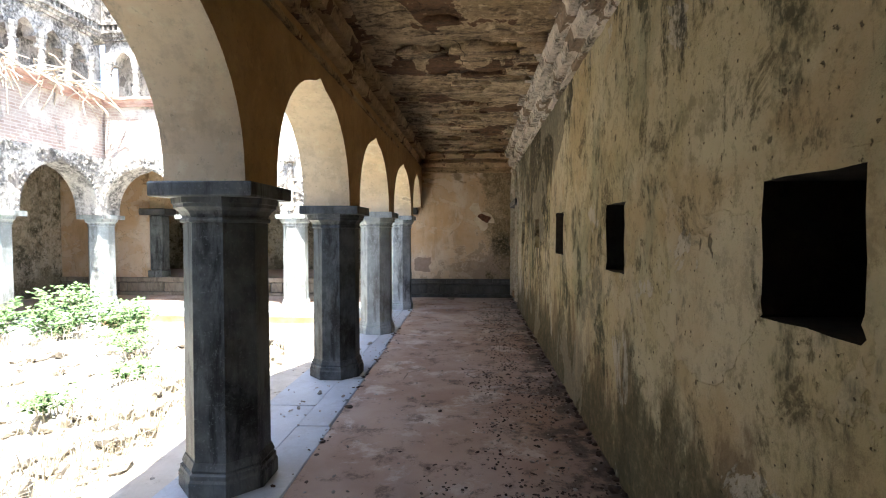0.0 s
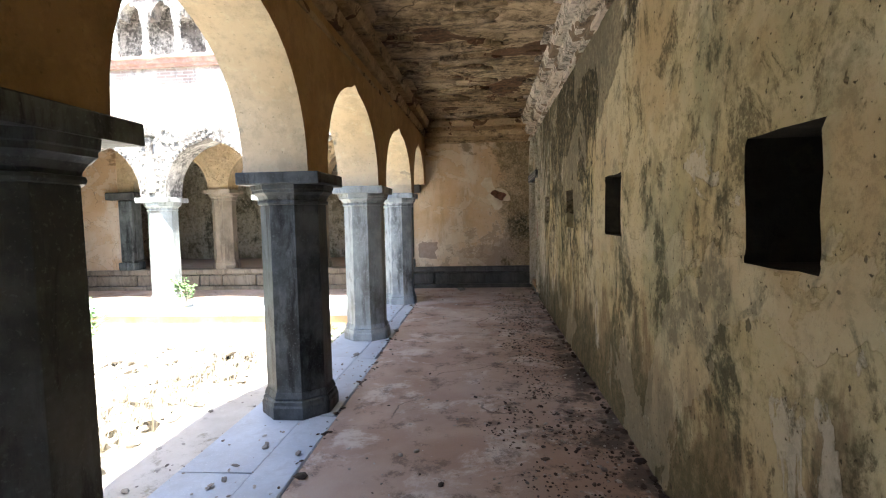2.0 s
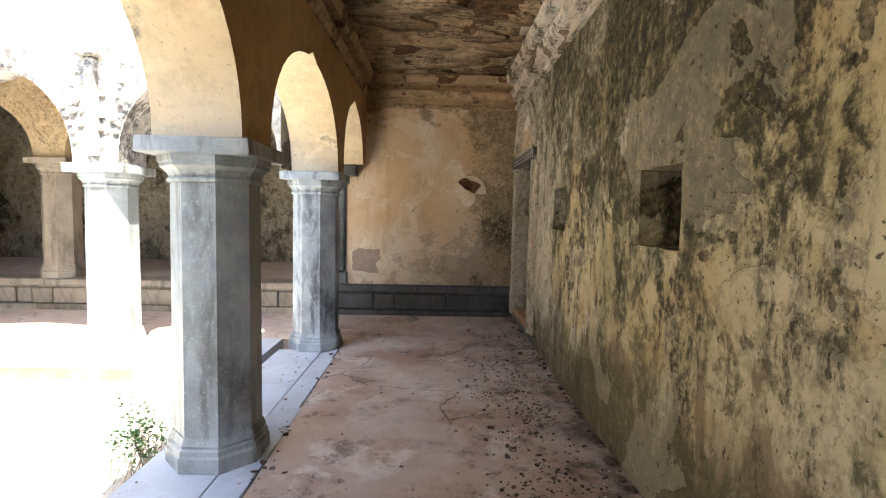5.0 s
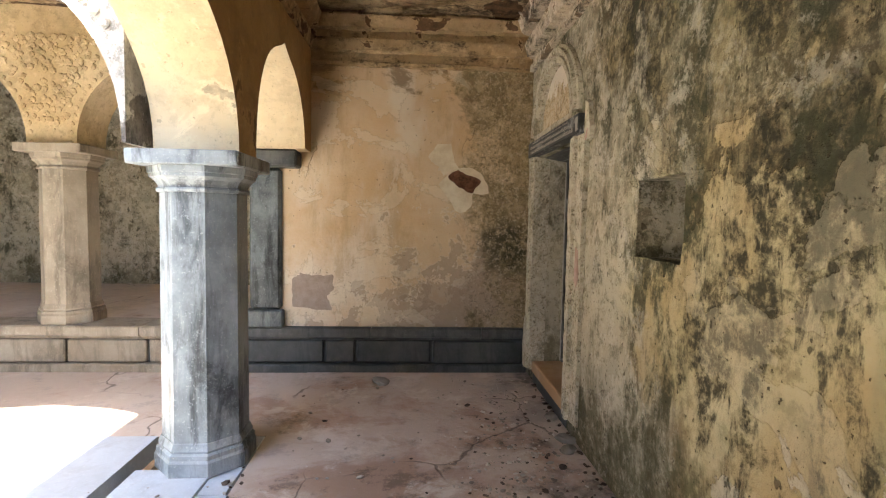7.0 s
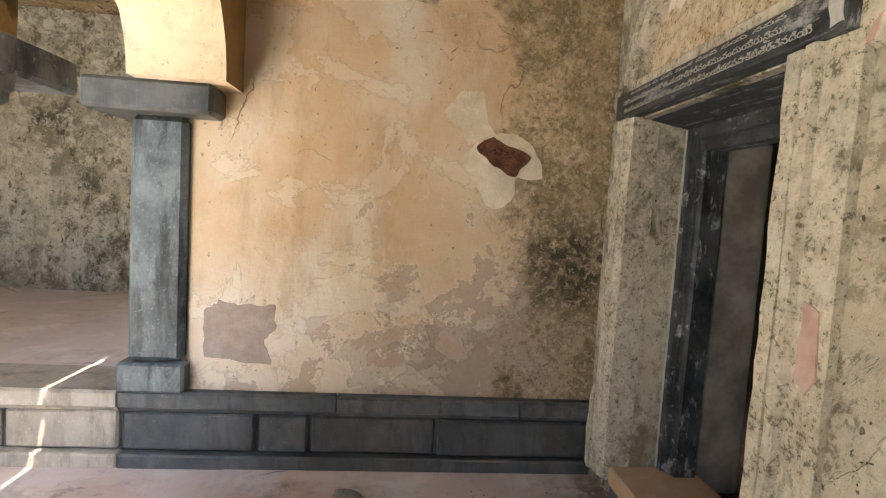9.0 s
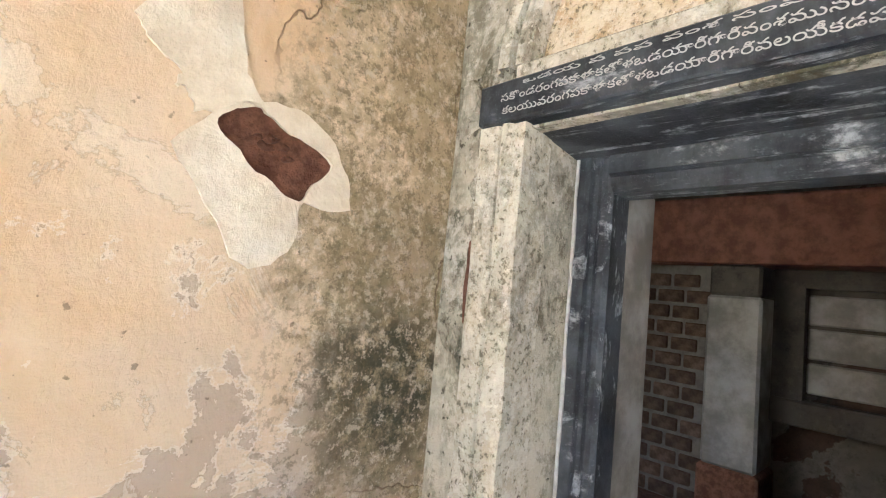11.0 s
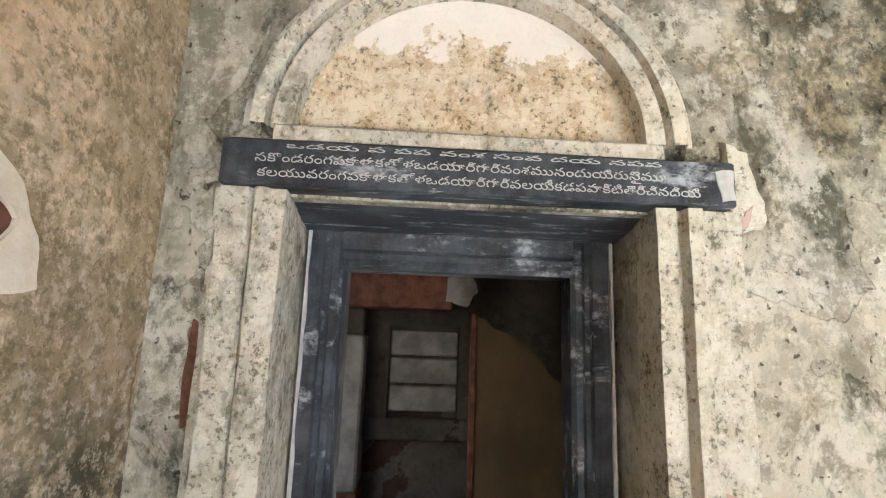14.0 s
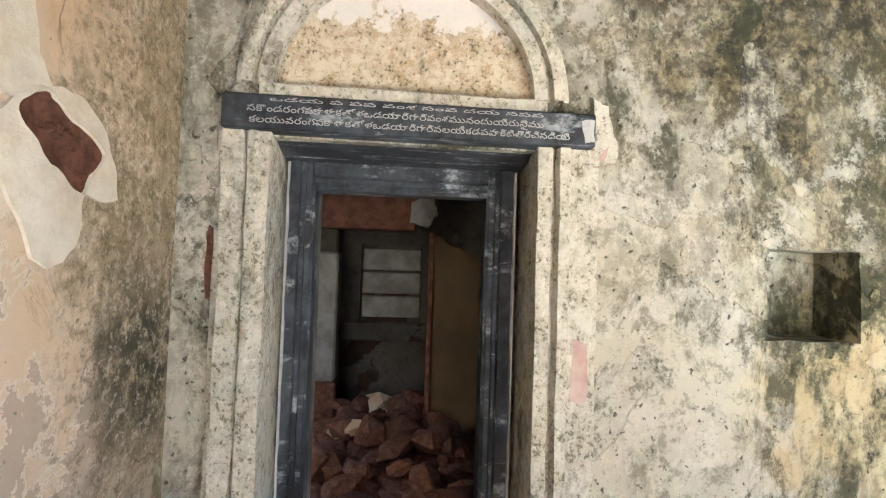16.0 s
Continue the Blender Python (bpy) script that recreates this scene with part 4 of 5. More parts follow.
lintel = thing("lintel", (0, 0, 0), "black stone lintel with chalk-white engraved lines of writing", "lintel")
bm = bmesh.new()
box(bm, 0.932, 1.02, 9.732, 11.172, 2.105, 2.237, bevel=0.006)
part("face_slab", bm, M_BLACK, lintel)
bm = bmesh.new()
sweep(bm, [(0.96, 2.104), (1.26, 2.055), (1.30, 2.055), (1.30, 2.2), (1.021, 2.2), (1.021, 2.104)], "y", 9.951, 10.999, 0.5)
part("soffit", bm, M_BLACK, lintel)

frame_ob = thing("door_frame", (0, 0, 0), "black stone door frame, open doorway without a leaf", "door frame")
for y0, y1 in ((10.875, 10.985), (9.985, 10.10)):
    inner = y0 if y0 > 10.5 else y1
    bm = bmesh.new()
    outer = y1 if y0 > 10.5 else y0
    d = 1 if outer > inner else -1
    sweep_pts = [(1.25, outer), (1.25, inner + d * 0.062), (1.27, inner + d * 0.055), (1.27, inner + d * 0.04), (1.285, inner + d * 0.035), (1.285, inner + d * 0.015), (1.30, inner), (1.41, inner), (1.41, outer)]
    a = [bm.verts.new((x, y, 0.2)) for x, y in sweep_pts]
    b = [bm.verts.new((x, y, 2.055)) for x, y in sweep_pts]
    for i in range(len(a)):
        bm.faces.new((a[i], a[(i + 1) % len(a)], b[(i + 1) % len(a)], b[i]))
    bm.faces.new(a)
    bm.faces.new(b[::-1])
    part("jamb", bm, M_BLACK, frame_ob)
bm = bmesh.new()
sweep(bm, [(1.255, 2.054), (1.255, 1.995), (1.275, 1.985), (1.275, 1.965), (1.30, 1.935), (1.41, 1.935), (1.41, 2.054)], "y", 10.10, 10.875, 0.4)
part("head", bm, M_BLACK, frame_ob)
for y0, y1 in ((10.978, 10.988), (9.972, 9.982)):
    bm = bmesh.new()
    sweep_z = random.Random(int(y0 * 100))
    n = 26
    rows = []
    for i in range(n + 1):
        z = 0.21 + (2.05 - 0.21) * i / n
        w = sweep_z.uniform(-0.004, 0.004)
        rows.append([bm.verts.new((x, y + (w if y == (y0 if y0 > 10.5 else y1) else 0), z)) for x, y in ((1.244, y0), (1.244, y1), (1.252, y1), (1.252, y0))])
    for a, b in zip(rows, rows[1:]):
        for i in range(4):
            bm.faces.new((a[i], a[(i + 1) % 4], b[(i + 1) % 4], b[i]))
    part("lime_joint", bm, M_INK, frame_ob, "white lime joint beside the jamb")
part("sill", boxed(XW - 0.02, 1.45, 9.96, 10.99, 0.10, 0.205, bevel=0.01), M_OCHRE, frame_ob, "worn ochre-washed stone sill")
part("sill_footing", boxed(XW - 0.003, 1.44, 9.96, 10.99, 0.0, 0.10), M_PLINTH, frame_ob)

# ---------------------------------------------------------------- room behind the doorway
RX = 4.2
for nm, a, m in (("room_floor", (1.42, RX + 0.2, 9.0, 12.8, -0.1, 0.10), M_BRICK), ("room_ceiling", (1.42, RX + 0.2, 9.0, 12.8, 2.6, 2.8), M_ROOM_SHADE),
                 ("room_wall_south", (1.42, RX + 0.2, 8.9, 9.1, 0.1, 2.6), M_ROOM_SHADE), ("room_wall_east", (RX, RX + 0.2, 9.1, 12.6, 0.1, 2.6), M_ROOM_SHADE),
                 ("room_wall_north", (1.42, RX + 0.2, 12.6, 12.8, 0.1, 2.6), M_ROOM_SHADE)):
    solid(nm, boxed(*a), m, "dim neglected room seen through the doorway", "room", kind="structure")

# ---------------------------------------------------------------- courtyard ground
bm = bmesh.new()
r = random.Random(21)
nx, ny = 60, 90
X0, X1, Y0, Y1 = -7.5, -1.8, -3.2, 9.06


def mound(x, y):
    fx = max(0.0, min(1.0, (-2.55 - x) / 0.35))
    fy = max(0.0, min(1.0, (7.2 - y) / 0.6)) * max(0.0, min(1.0, (y - 1.0) / 0.8))
    w = max(0.0, min(1.0, (x + 6.9) / 0.8))
    return fx * fy * w


def base_z(x, y):
    """Trodden earth banked against the kerb, lower towards the cross verandah."""
    near = max(0.0, min(1.0, (x + 2.75) / 0.5)) * max(0.0, min(1.0, (7.0 - y) / 2.0))
    return -0.36 + 0.22 * near


grid = []
for j in range(ny + 1):
    row = []
    for i in range(nx + 1):
        x, y = X0 + (X1 - X0) * i / nx, Y0 + (Y1 - Y0) * j / ny
        m = mound(x, y)
        z = base_z(x, y) + 0.04 * sin(x * 2.1 + y * 1.3) + m * (0.36 + 0.10 * sin(x * 1.7) * sin(y * 1.9) + r.uniform(-0.05, 0.05)) + r.uniform(-0.012, 0.012)
        row.append(bm.verts.new((x, y, z)))
    grid.append(row)
for j in range(ny):
    for i in range(nx):
        bm.faces.new((grid[j][i], grid[j][i + 1], grid[j + 1][i + 1], grid[j + 1][i]))
solid("ground", bm, M_EARTH, "sunlit dry earth of the courtyard with a rubble mound", "ground", kind="structure", smooth=True)

# ---------------------------------------------------------------- kerbs and plinths
def slab_mesh(name, sx, sy, sz, bevel, material, seed):
    r = random.Random(seed)
    bm = boxed(-sx / 2, sx / 2, -sy / 2, sy / 2, -sz, 0, bevel=bevel)
    for v in bm.verts:
        v.co += Vector((r.uniform(-0.004, 0.004), r.uniform(-0.004, 0.004), r.uniform(-0.003, 0.003)))
    return mesh_of(name, bm, material)


kerb = thing("kerb", (0, 0, 0), "blue-grey stone kerb slabs under the pillars", "kerb", kind="structure")
r = random.Random(31)
y = -3.0
while y < 9.0:
    L = min(r.uniform(0.9, 1.35), 9.85 - y)
    if 9.85 - (y + L) < 0.4:
        L = 9.85 - y
    xi = kerb_edge(y + L / 2)
    piece("slab", slab_mesh("slab", 0.46, L - 0.006, 0.2, 0.005, M_KERB, r.random()), kerb, pose(-1.53, y + L / 2, r.uniform(-0.004, 0.004)))
    y += L
y = -3.0
while y < 9.8:
    L = min(r.uniform(1.1, 1.7), 9.9 - y)
    xi = kerb_edge(y + L / 2) - 0.012
    w = xi + 1.298
    piece("slab", slab_mesh("slab", w, L - 0.006, 0.2, 0.005, M_KERB, r.random()), kerb, pose(xi - w / 2, y + L / 2, r.uniform(-0.004, 0.002)))
    y += L
part("face", boxed(-1.75, -1.3, -3.0, 9.0, -0.7, -0.2), M_WARMSTONE, kerb)

coping = thing("coping", (0, 0, 0), "grey stone coping slabs with a moulded edge along the verandah", "coping", kind="structure")
x = -1.852
while x > -7.4:
    L = r.uniform(1.0, 1.6)
    bm = bmesh.new()
    sweep(bm, [(9.865, 0.0), (9.03, 0.0), (9.01, -0.02), (9.01, -0.055), (9.035, -0.06), (9.035, -0.085), (9.06, -0.09), (9.06, -0.13), (9.865, -0.13)], "x", -L + 0.006, -0.006, 2)
    piece("slab", mesh_of("slab", bm, M_KERB), coping, pose(x, 0, r.uniform(-0.003, 0.003)))
    x -= L
part("face", boxed(-7.5, -1.81, 9.09, 9.8, -0.7, -0.131), M_OCHRE, coping, "faded ochre-washed face below the coping")
west_kerb = thing("west_kerb", (0, 0, 0), "pale stone kerb of the far verandah", "kerb", kind="structure")
part("edge", boxed(-8.15, -7.35, -3.2, 9.0, -0.7, 0.0, bevel=0.01), M_KERB, west_kerb)

plinth = thing("plinth", (0, 0, 0), "stone plinth of coursed blocks with a projecting top slab", "plinth", kind="structure")


def plinth_run(x0, x1, mat, seed):
    r = random.Random(seed)
    x = x0
    while x < x1 - 0.01:
        L = min(r.uniform(0.9, 1.7), x1 - x)
        bm = bmesh.new()
        sweep(bm, [(YE + 0.35, 0.0), (YE - 0.05, 0.0), (YE - 0.065, -0.015), (YE - 0.065, -0.09), (YE - 0.045, -0.10), (YE - 0.03, -0.125), (YE + 0.35, -0.125)], "x", 0.004, L - 0.004, 2)
        piece("top_slab", mesh_of("top_slab", bm, mat), plinth, pose(x, 0, PLINTH))
        x += L
    x = x0
    while x < x1 - 0.01:
        L = min(r.choice((0.16, 0.22, 0.3, 0.75, 0.95)), x1 - x)
        d = r.uniform(-0.012, 0.012)
        me = mesh_of("block", boxed(0.012, L - 0.012, YE - 0.03 + d, YE + 0.3, 0.085, 0.305, bevel=0.012), mat)
        piece("block", me, plinth, pose(x, 0, 0))
        x += L
    part("foot", boxed(x0, x1, YE - 0.07, YE + 0.2, -0.02, 0.075, bevel=0.01), mat, plinth)
    part("core", boxed(x0, x1, YE + 0.01, YE + 0.12, 0.0, 0.42), M_PLINTH, plinth)


# Near run dark with mould; the far run's warm tone carries its light.
plinth_run(-1.75, 0.995, M_PLINTH, 41)
plinth_run(-10.2, -1.755, M_WARMSTONE, 42)

# ---------------------------------------------------------------- peeled places on the end wall
def plate(name, outline, y, depth, material, parent, label="", axis="y"):
    """A thin irregular layer on a wall: outline in (x, z)."""
    bm = bmesh.new()
    f = [bm.verts.new((x, y, z)) for x, z in outline]
    b = [bm.verts.new((x, y - depth, z)) for x, z in outline]
    bm.faces.new(f)
    bm.faces.new(b[::-1])
    for i in range(len(f)):
        j = (i + 1) % len(f)
        bm.faces.new((f[i], f[j], b[j], b[i]))
    return part(name, bm, material, parent, label)


def ragged(pts, n, amp, seed):
    """Outline through corner points with broken edges in between."""
    r = random.Random(seed)
    out = []
    for (x0, z0), (x1, z1) in zip(pts, pts[1:] + pts[:1]):
        for i in range(n):
            t = i / n
            k = amp if i else amp * 0.3
            out.append((x0 + (x1 - x0) * t + r.uniform(-k, k), z0 + (z1 - z0) * t + r.uniform(-k, k)))
    return out


scar = thing("plaster_scar", (0, 0, 0), "broken plaster on the end wall with red brick showing", "wall damage", kind="structure")
HOLE = [(0.183, 1.924), (0.215, 1.963), (0.253, 1.999), (0.300, 1.983), (0.376, 1.945), (0.456, 1.926), (0.512, 1.886), (0.456, 1.825), (0.419, 1.769), (0.355, 1.792), (0.290, 1.823), (0.218, 1.885)]
RIMP = [(0.088, 1.855), (0.181, 1.959), (0.253, 2.004), (0.326, 2.022), (0.418, 2.013), (0.515, 1.959), (0.564, 1.878), (0.599, 1.780), (0.504, 1.759), (0.432, 1.772), (0.421, 1.657), (0.365, 1.589), (0.307, 1.572), (0.245, 1.619), (0.216, 1.685), (0.132, 1.792)]
hole = ragged(HOLE, 3, 0.007, 51)
rim = ragged(RIMP, 3, 0.008, 52)
# rim as a ring round the hole: bridge by angle about the middle
cx, cz = 0.336, 1.893


def by_angle(pts, m=72):
    out = []
    for i in range(m):
        a = 2 * pi * i / m
        best = 0.02
        for (x0, z0), (x1, z1) in zip(pts, pts[1:] + pts[:1]):
            dx, dz = cos(a), sin(a)
            ex, ez = x1 - x0, z1 - z0
            det = dx * ez - dz * ex
            if abs(det) > 1e-9:
                s = ((x0 - cx) * ez - (z0 - cz) * ex) / det
                u = ((x0 - cx) * dz - (z0 - cz) * dx) / det
                if s > best and -0.001 <= u <= 1.001:
                    best = s
        out.append((cx + best * cos(a), cz + best * sin(a)))
    return out


inn, out = by_angle(hole), by_angle(rim)
bm = bmesh.new()
m = len(inn)
rows = []
for pts, yy in ((out, YE - 0.001), (out, YE - 0.010), (inn, YE - 0.014), (inn, YE + 0.02)):
    rows.append([bm.verts.new((x, yy, z)) for x, z in pts])
for a, b in zip(rows, rows[1:]):
    for i in range(m):
        bm.faces.new((a[i], a[(i + 1) % m], b[(i + 1) % m], b[i]))
part("plaster_rim", bm, M_PALE, scar, "pale broken plaster edge")
plate("brick_face", hole, YE - 0.002, 0.002, M_BRICK, scar, "exposed crumbling red brick")
plate("plaster_sheet", ragged([(-0.013, 2.114), (0.075, 2.239), (0.207, 2.248), (0.244, 2.069), (0.294, 2.009), (0.186, 1.952), (0.132, 1.936), (0.107, 1.990), (0.085, 1.985), (0.097, 2.020), (0.014, 2.074)], 4, 0.007, 55), YE - 0.001, 0.008, M_PALE, scar, "cream plaster sheet above the hole")
plate("peeled_patch", ragged([(-1.32, 0.90), (-1.24, 0.965), (-1.10, 0.945), (-0.925, 0.955), (-0.92, 0.80), (-0.98, 0.74), (-0.935, 0.60), (-1.31, 0.635)], 5, 0.012, 53), YE - 0.001, 0.003, simple("bare_render", (0.34, 0.255, 0.20), (0.42, 0.33, 0.27), 9, 0.95, 0.5), scar, "bare grey-brown render patch")
for pts, sd in (([(-0.02, 2.62), (-0.055, 2.48), (0.0, 2.40), (0.03, 2.50)], 1), ([(0.16, 2.62), (0.15, 2.50), (0.25, 2.47), (0.33, 2.50), (0.26, 2.56), (0.2, 2.60)], 2), ([(0.40, 2.42), (0.55, 2.44), (0.56, 2.38), (0.47, 2.36)], 3)):
    plate("loose_flake", ragged(pts, 4, 0.01, sd), YE - 0.002, 0.016, M_END, scar)

def side_plate(name, pts, proud, material, parent, label="", base=0.005):
    """A broken piece of plaster on the east wall: outline in (y, z)."""
    bm = bmesh.new()
    cy, cz = sum(p[0] for p in pts) / len(pts), sum(p[1] for p in pts) / len(pts)
    f = [bm.verts.new((XW - proud, cy + 0.9 * (y - cy), cz + 0.9 * (z - cz))) for y, z in pts]
    b = [bm.verts.new((XW + base, y, z)) for y, z in pts]
    bm.faces.new(f)
    for i in range(len(f)):
        bm.faces.new((f[i], f[(i + 1) % len(f)], b[(i + 1) % len(f)], b[i]))
    return part(name, bm, material, parent, label)


side_plate("plaster_ear", ragged([(9.735, 2.33), (9.66, 2.30), (9.64, 2.20), (9.615, 2.13), (9.62, 2.06), (9.70, 2.045), (9.735, 2.10)], 3, 0.008, 57), 0.025, M_SURROUND, door)
side_plate("bare_patch", ragged([(9.735, 2.10), (9.69, 2.09), (9.655, 2.13), (9.68, 2.055), (9.72, 2.05)], 3, 0.004, 58), 0.03, M_LEDGE, door)
side_plate("scroll", ragged([(11.30, 2.29), (11.25, 2.31), (11.20, 2.25), (11.215, 2.18), (11.26, 2.16), (11.295, 2.20)], 3, 0.006, 59), 0.03, M_WALL, door)
side_plate("shoulder", ragged([(11.29, 2.10), (11.19, 2.13), (11.17, 1.90), (11.195, 1.86), (11.23, 1.92), (11.27, 1.99)], 3, 0.006, 60), 0.035, M_WALL, door)
side_plate("worn_end", ragged([(9.795, 2.21), (9.735, 2.215), (9.735, 2.12), (9.78, 2.115)], 3, 0.006, 64), 0.0705, M_INK, lintel, "pale worn lintel end", base=-0.06)
side_plate("loose_plaster", ragged([(11.20, 0.62), (11.245, 0.52), (11.27, 0.30), (11.25, 0.08), (11.215, 0.06), (11.19, 0.20)], 3, 0.006, 67), 0.05, M_SURROUND, door, "loose hanging plaster")
side_plate("bare_brick", ragged([(11.215, 1.75), (11.225, 1.60), (11.215, 1.45), (11.195, 1.46), (11.197, 1.74)], 3, 0.003, 68), 0.012, M_BRICK, door)
side_plate("bare_patch", ragged([(9.80, 1.36), (9.735, 1.33), (9.725, 1.12), (9.76, 1.06), (9.81, 1.10), (9.80, 1.22)], 3, 0.006, 69), 0.037, M_LEDGE, door, "bare pinkish patch")
for i in range(16):
    bm = bmesh.new()
    t = rnd.uniform(0.1, 0.9)
    lump(bm, (0.245 + 0.19 * t, YE - 0.003, 1.935 - 0.075 * t + rnd.uniform(-0.018, 0.018)), rnd.uniform(0.014, 0.026), rnd, 0.9, 1)
    part("brick_crumb", bm, M_BRICK, scar)

# ---------------------------------------------------------------- stucco ornament and upper storeys
def blob(bm, at, s, normal, r):
    """A small raised bead of stucco."""
    res = bmesh.ops.create_icosphere(bm, subdivisions=1, radius=1.0)
    for v in res["verts"]:
        p = v.co * r.uniform(0.8, 1.15)
        if normal == "y":
            v.co = Vector((at[0] + p.x * s * r.uniform(0.9, 1.1), at[1] + p.y * s * 0.7, at[2] + p.z * s))
        else:
            v.co = Vector((at[0] + p.x * s * 0.7, at[1] + p.y * s, at[2] + p.z * s))


def ornament(name, axis, v, stops, rise, spring, top, material, seed, count=70, size=0.042, label=""):
    """Beaded arch rims and foliage relief in the spandrels."""
    r = random.Random(seed)
    bm = bmesh.new()

    def P(u, z):
        return (v, u, z) if axis == "y" else (u, v, z)

    nrm = "x" if axis == "y" else "y"
    for p, q in zip(stops, stops[1:]):
        pts = arch_points(p + 0.225, q - 0.225, spring, spring, rise, n=34)
        c = (p + q) / 2
        for u, z in pts:
            d = Vector((u - c, (z - spring + 0.2)))
            d = d.normalized() * 0.05
            if axis == "y" or u < -1.8:
                blob(bm, P(u + d.x, z + d.y), size * 0.85, nrm, r)
        done = 0
        while done < count:
            u, z = r.uniform(p, q), r.uniform(spring + 0.1, top)
            a = (q - p) / 2 - 0.225
            if axis == "x" and u > -1.8:
                done += 1
                continue
            if ((u - c) / (a + 0.11)) ** 2 + ((z - spring) / (rise + 0.12)) ** 2 > 1.0:
                blob(bm, P(u, z), size * r.uniform(0.5, 1.3), nrm, r)
                done += 1
    solid(name, bm, material, label, "ornament", kind="stuff")


ornament("stucco_foliage", "x", NY0 - 0.004, list(reversed(NX)), 0.93, SPRING, 3.05, M_STUCCO, 61, 85, label="weathered stucco foliage round the courtyard arches")
ornament("stucco_foliage", "y", -7.456, [2.53, 4.84, 7.16, 9.35], 0.93, SPRING, 3.05, M_STUCCO, 62, 85, label="weathered stucco foliage round the far arches")
ornament("carved_foliage", "x", YE + 0.018, [-7.75, -5.62, -3.54, -1.5], 0.80, 2.15, 3.15, M_ARCH, 63, 280, 0.03, label="carved ochre plaster foliage in the spandrels")

for x in NX[1:]:
    b = thing("corbel_block", (x, NY0, 2.93), "pale square stucco block above the pillar", "corbel", "corbel blocks")
    part("block", boxed(-0.12, 0.12, -0.14, 0.02, 0.0, 0.2, bevel=0.012), M_STUCCO, b)
    part("shaft", boxed(-0.055, 0.055, -0.08, 0.02, -0.95, 0.0, bevel=0.02), M_STUCCO, b)

solid("parapet_north", boxed(-7.42, AX0 - 0.004, NY0 + 0.03, NY0 + 0.2, 3.052, 4.10), M_BRICKS, "weathered thin-brick wall above the arcade", "wall", kind="structure")
solid("parapet_west", boxed(-7.72, -7.47, -3.2, NY0 + 0.2, 3.052, 4.10), M_BRICKS, "weathered thin-brick wall above the arcade", "wall", kind="structure")
LEDGE = [(0.0, 0.0), (-0.07, 0.0), (-0.075, 0.04), (-0.11, 0.05), (-0.115, 0.10), (-0.16, 0.12), (-0.165, 0.17), (0.0, 0.17)]
bm = bmesh.new()
sweep(bm, [(NY0 + 0.03 + u, 4.08 + z) for u, z in LEDGE], "x", -7.42, AX0 - 0.01, 0.12, 0.008, 71)
solid("ledge_north", bm, M_LEDGE, "crumbling reddish brick ledge", "ledge", kind="structure")
bm = bmesh.new()
sweep(bm, [(-7.47 - u, 4.08 + z) for u, z in LEDGE], "y", 2.0, NY0 - 0.1, 0.12, 0.008, 72)
solid("ledge_west", bm, M_LEDGE, "crumbling reddish brick ledge", "ledge", kind="structure")
ups = [-7.3 + 0.565 * i for i in range(11)]
arch_wall("gallery_wall_north", M_STUCCO, "x", NY0 + 0.06, NY0 + 0.3, [(u, 4.95) for u in ups], 0.20, 5.45, "upper gallery wall with small round arches", pier=0.10, end_hi=AX0 - 0.01)
wps = [3.4 + 0.565 * i for i in range(11)]
arch_wall("gallery_wall_west", M_STUCCO, "y", -7.75, -7.51, [(u, 4.95) for u in wps], 0.20, 5.45, "upper gallery wall with small round arches", pier=0.10)
solid("gallery_back_north", boxed(-7.5, AX0, NY0 + 0.55, NY0 + 0.7, 4.1, 5.6), M_STUCCO, "pale wall behind the upper gallery", "wall", kind="structure")
solid("gallery_back_west", boxed(-8.15, -8.0, 2.0, NY0 + 0.7, 4.1, 5.6), M_STUCCO, "pale wall behind the upper gallery", "wall", kind="structure")
solid("gallery_floor_north", boxed(-7.5, AX0, NY0 + 0.03, NY0 + 0.6, 4.1, 4.24), M_STUCCO, "floor of the upper gallery", "floor", kind="structure")
solid("gallery_floor_west", boxed(-8.1, -7.48, 2.0, NY0 + 0.2, 4.1, 4.24), M_STUCCO, "floor of the upper gallery", "floor", kind="structure")
solid("parapet_upper_north", boxed(-7.5, AX0, NY0 + 0.1, NY0 + 0.5, 5.45, 6.6), M_STUCCO, "ornamented top wall of the upper storey", "wall", kind="structure")
solid("parapet_upper_west", boxed(-7.95, -7.55, 2.0, NY0 + 0.3, 5.45, 6.6), M_STUCCO, "ornamented top wall of the upper storey", "wall", kind="structure")
for nm, ax, v, a, b in (("cornice_upper_north", "x", NY0 + 0.08, -7.4, AX0 - 0.01), ("cornice_upper_west", "y", -7.53, 2.0, NY0)):
    sg = 1 if ax == "x" else -1
    bm = bmesh.new()
    sweep(bm, [(v + sg * u, 5.42 + z) for u, z in LEDGE], ax, a, b, 0.2, 0.006, 73)
    n = int((b - a) / 0.11)
    for i in range(n):
        s = a + 0.11 * i + 0.03
        if ax == "x":
            box(bm, s, s + 0.05, v - 0.14, v, 5.60, 5.70)
        else:
            box(bm, v, v + 0.14, s, s + 0.05, 5.60, 5.70)
    if ax == "x":
        box(bm, a, b, v - 0.16, v + 0.02, 5.70, 5.76)
    else:
        box(bm, v - 0.02, v + 0.16, a, b, 5.70, 5.76)
    solid(nm, bm, M_STUCCO, "white moulded cornice with small balusters", "cornice", kind="structure")


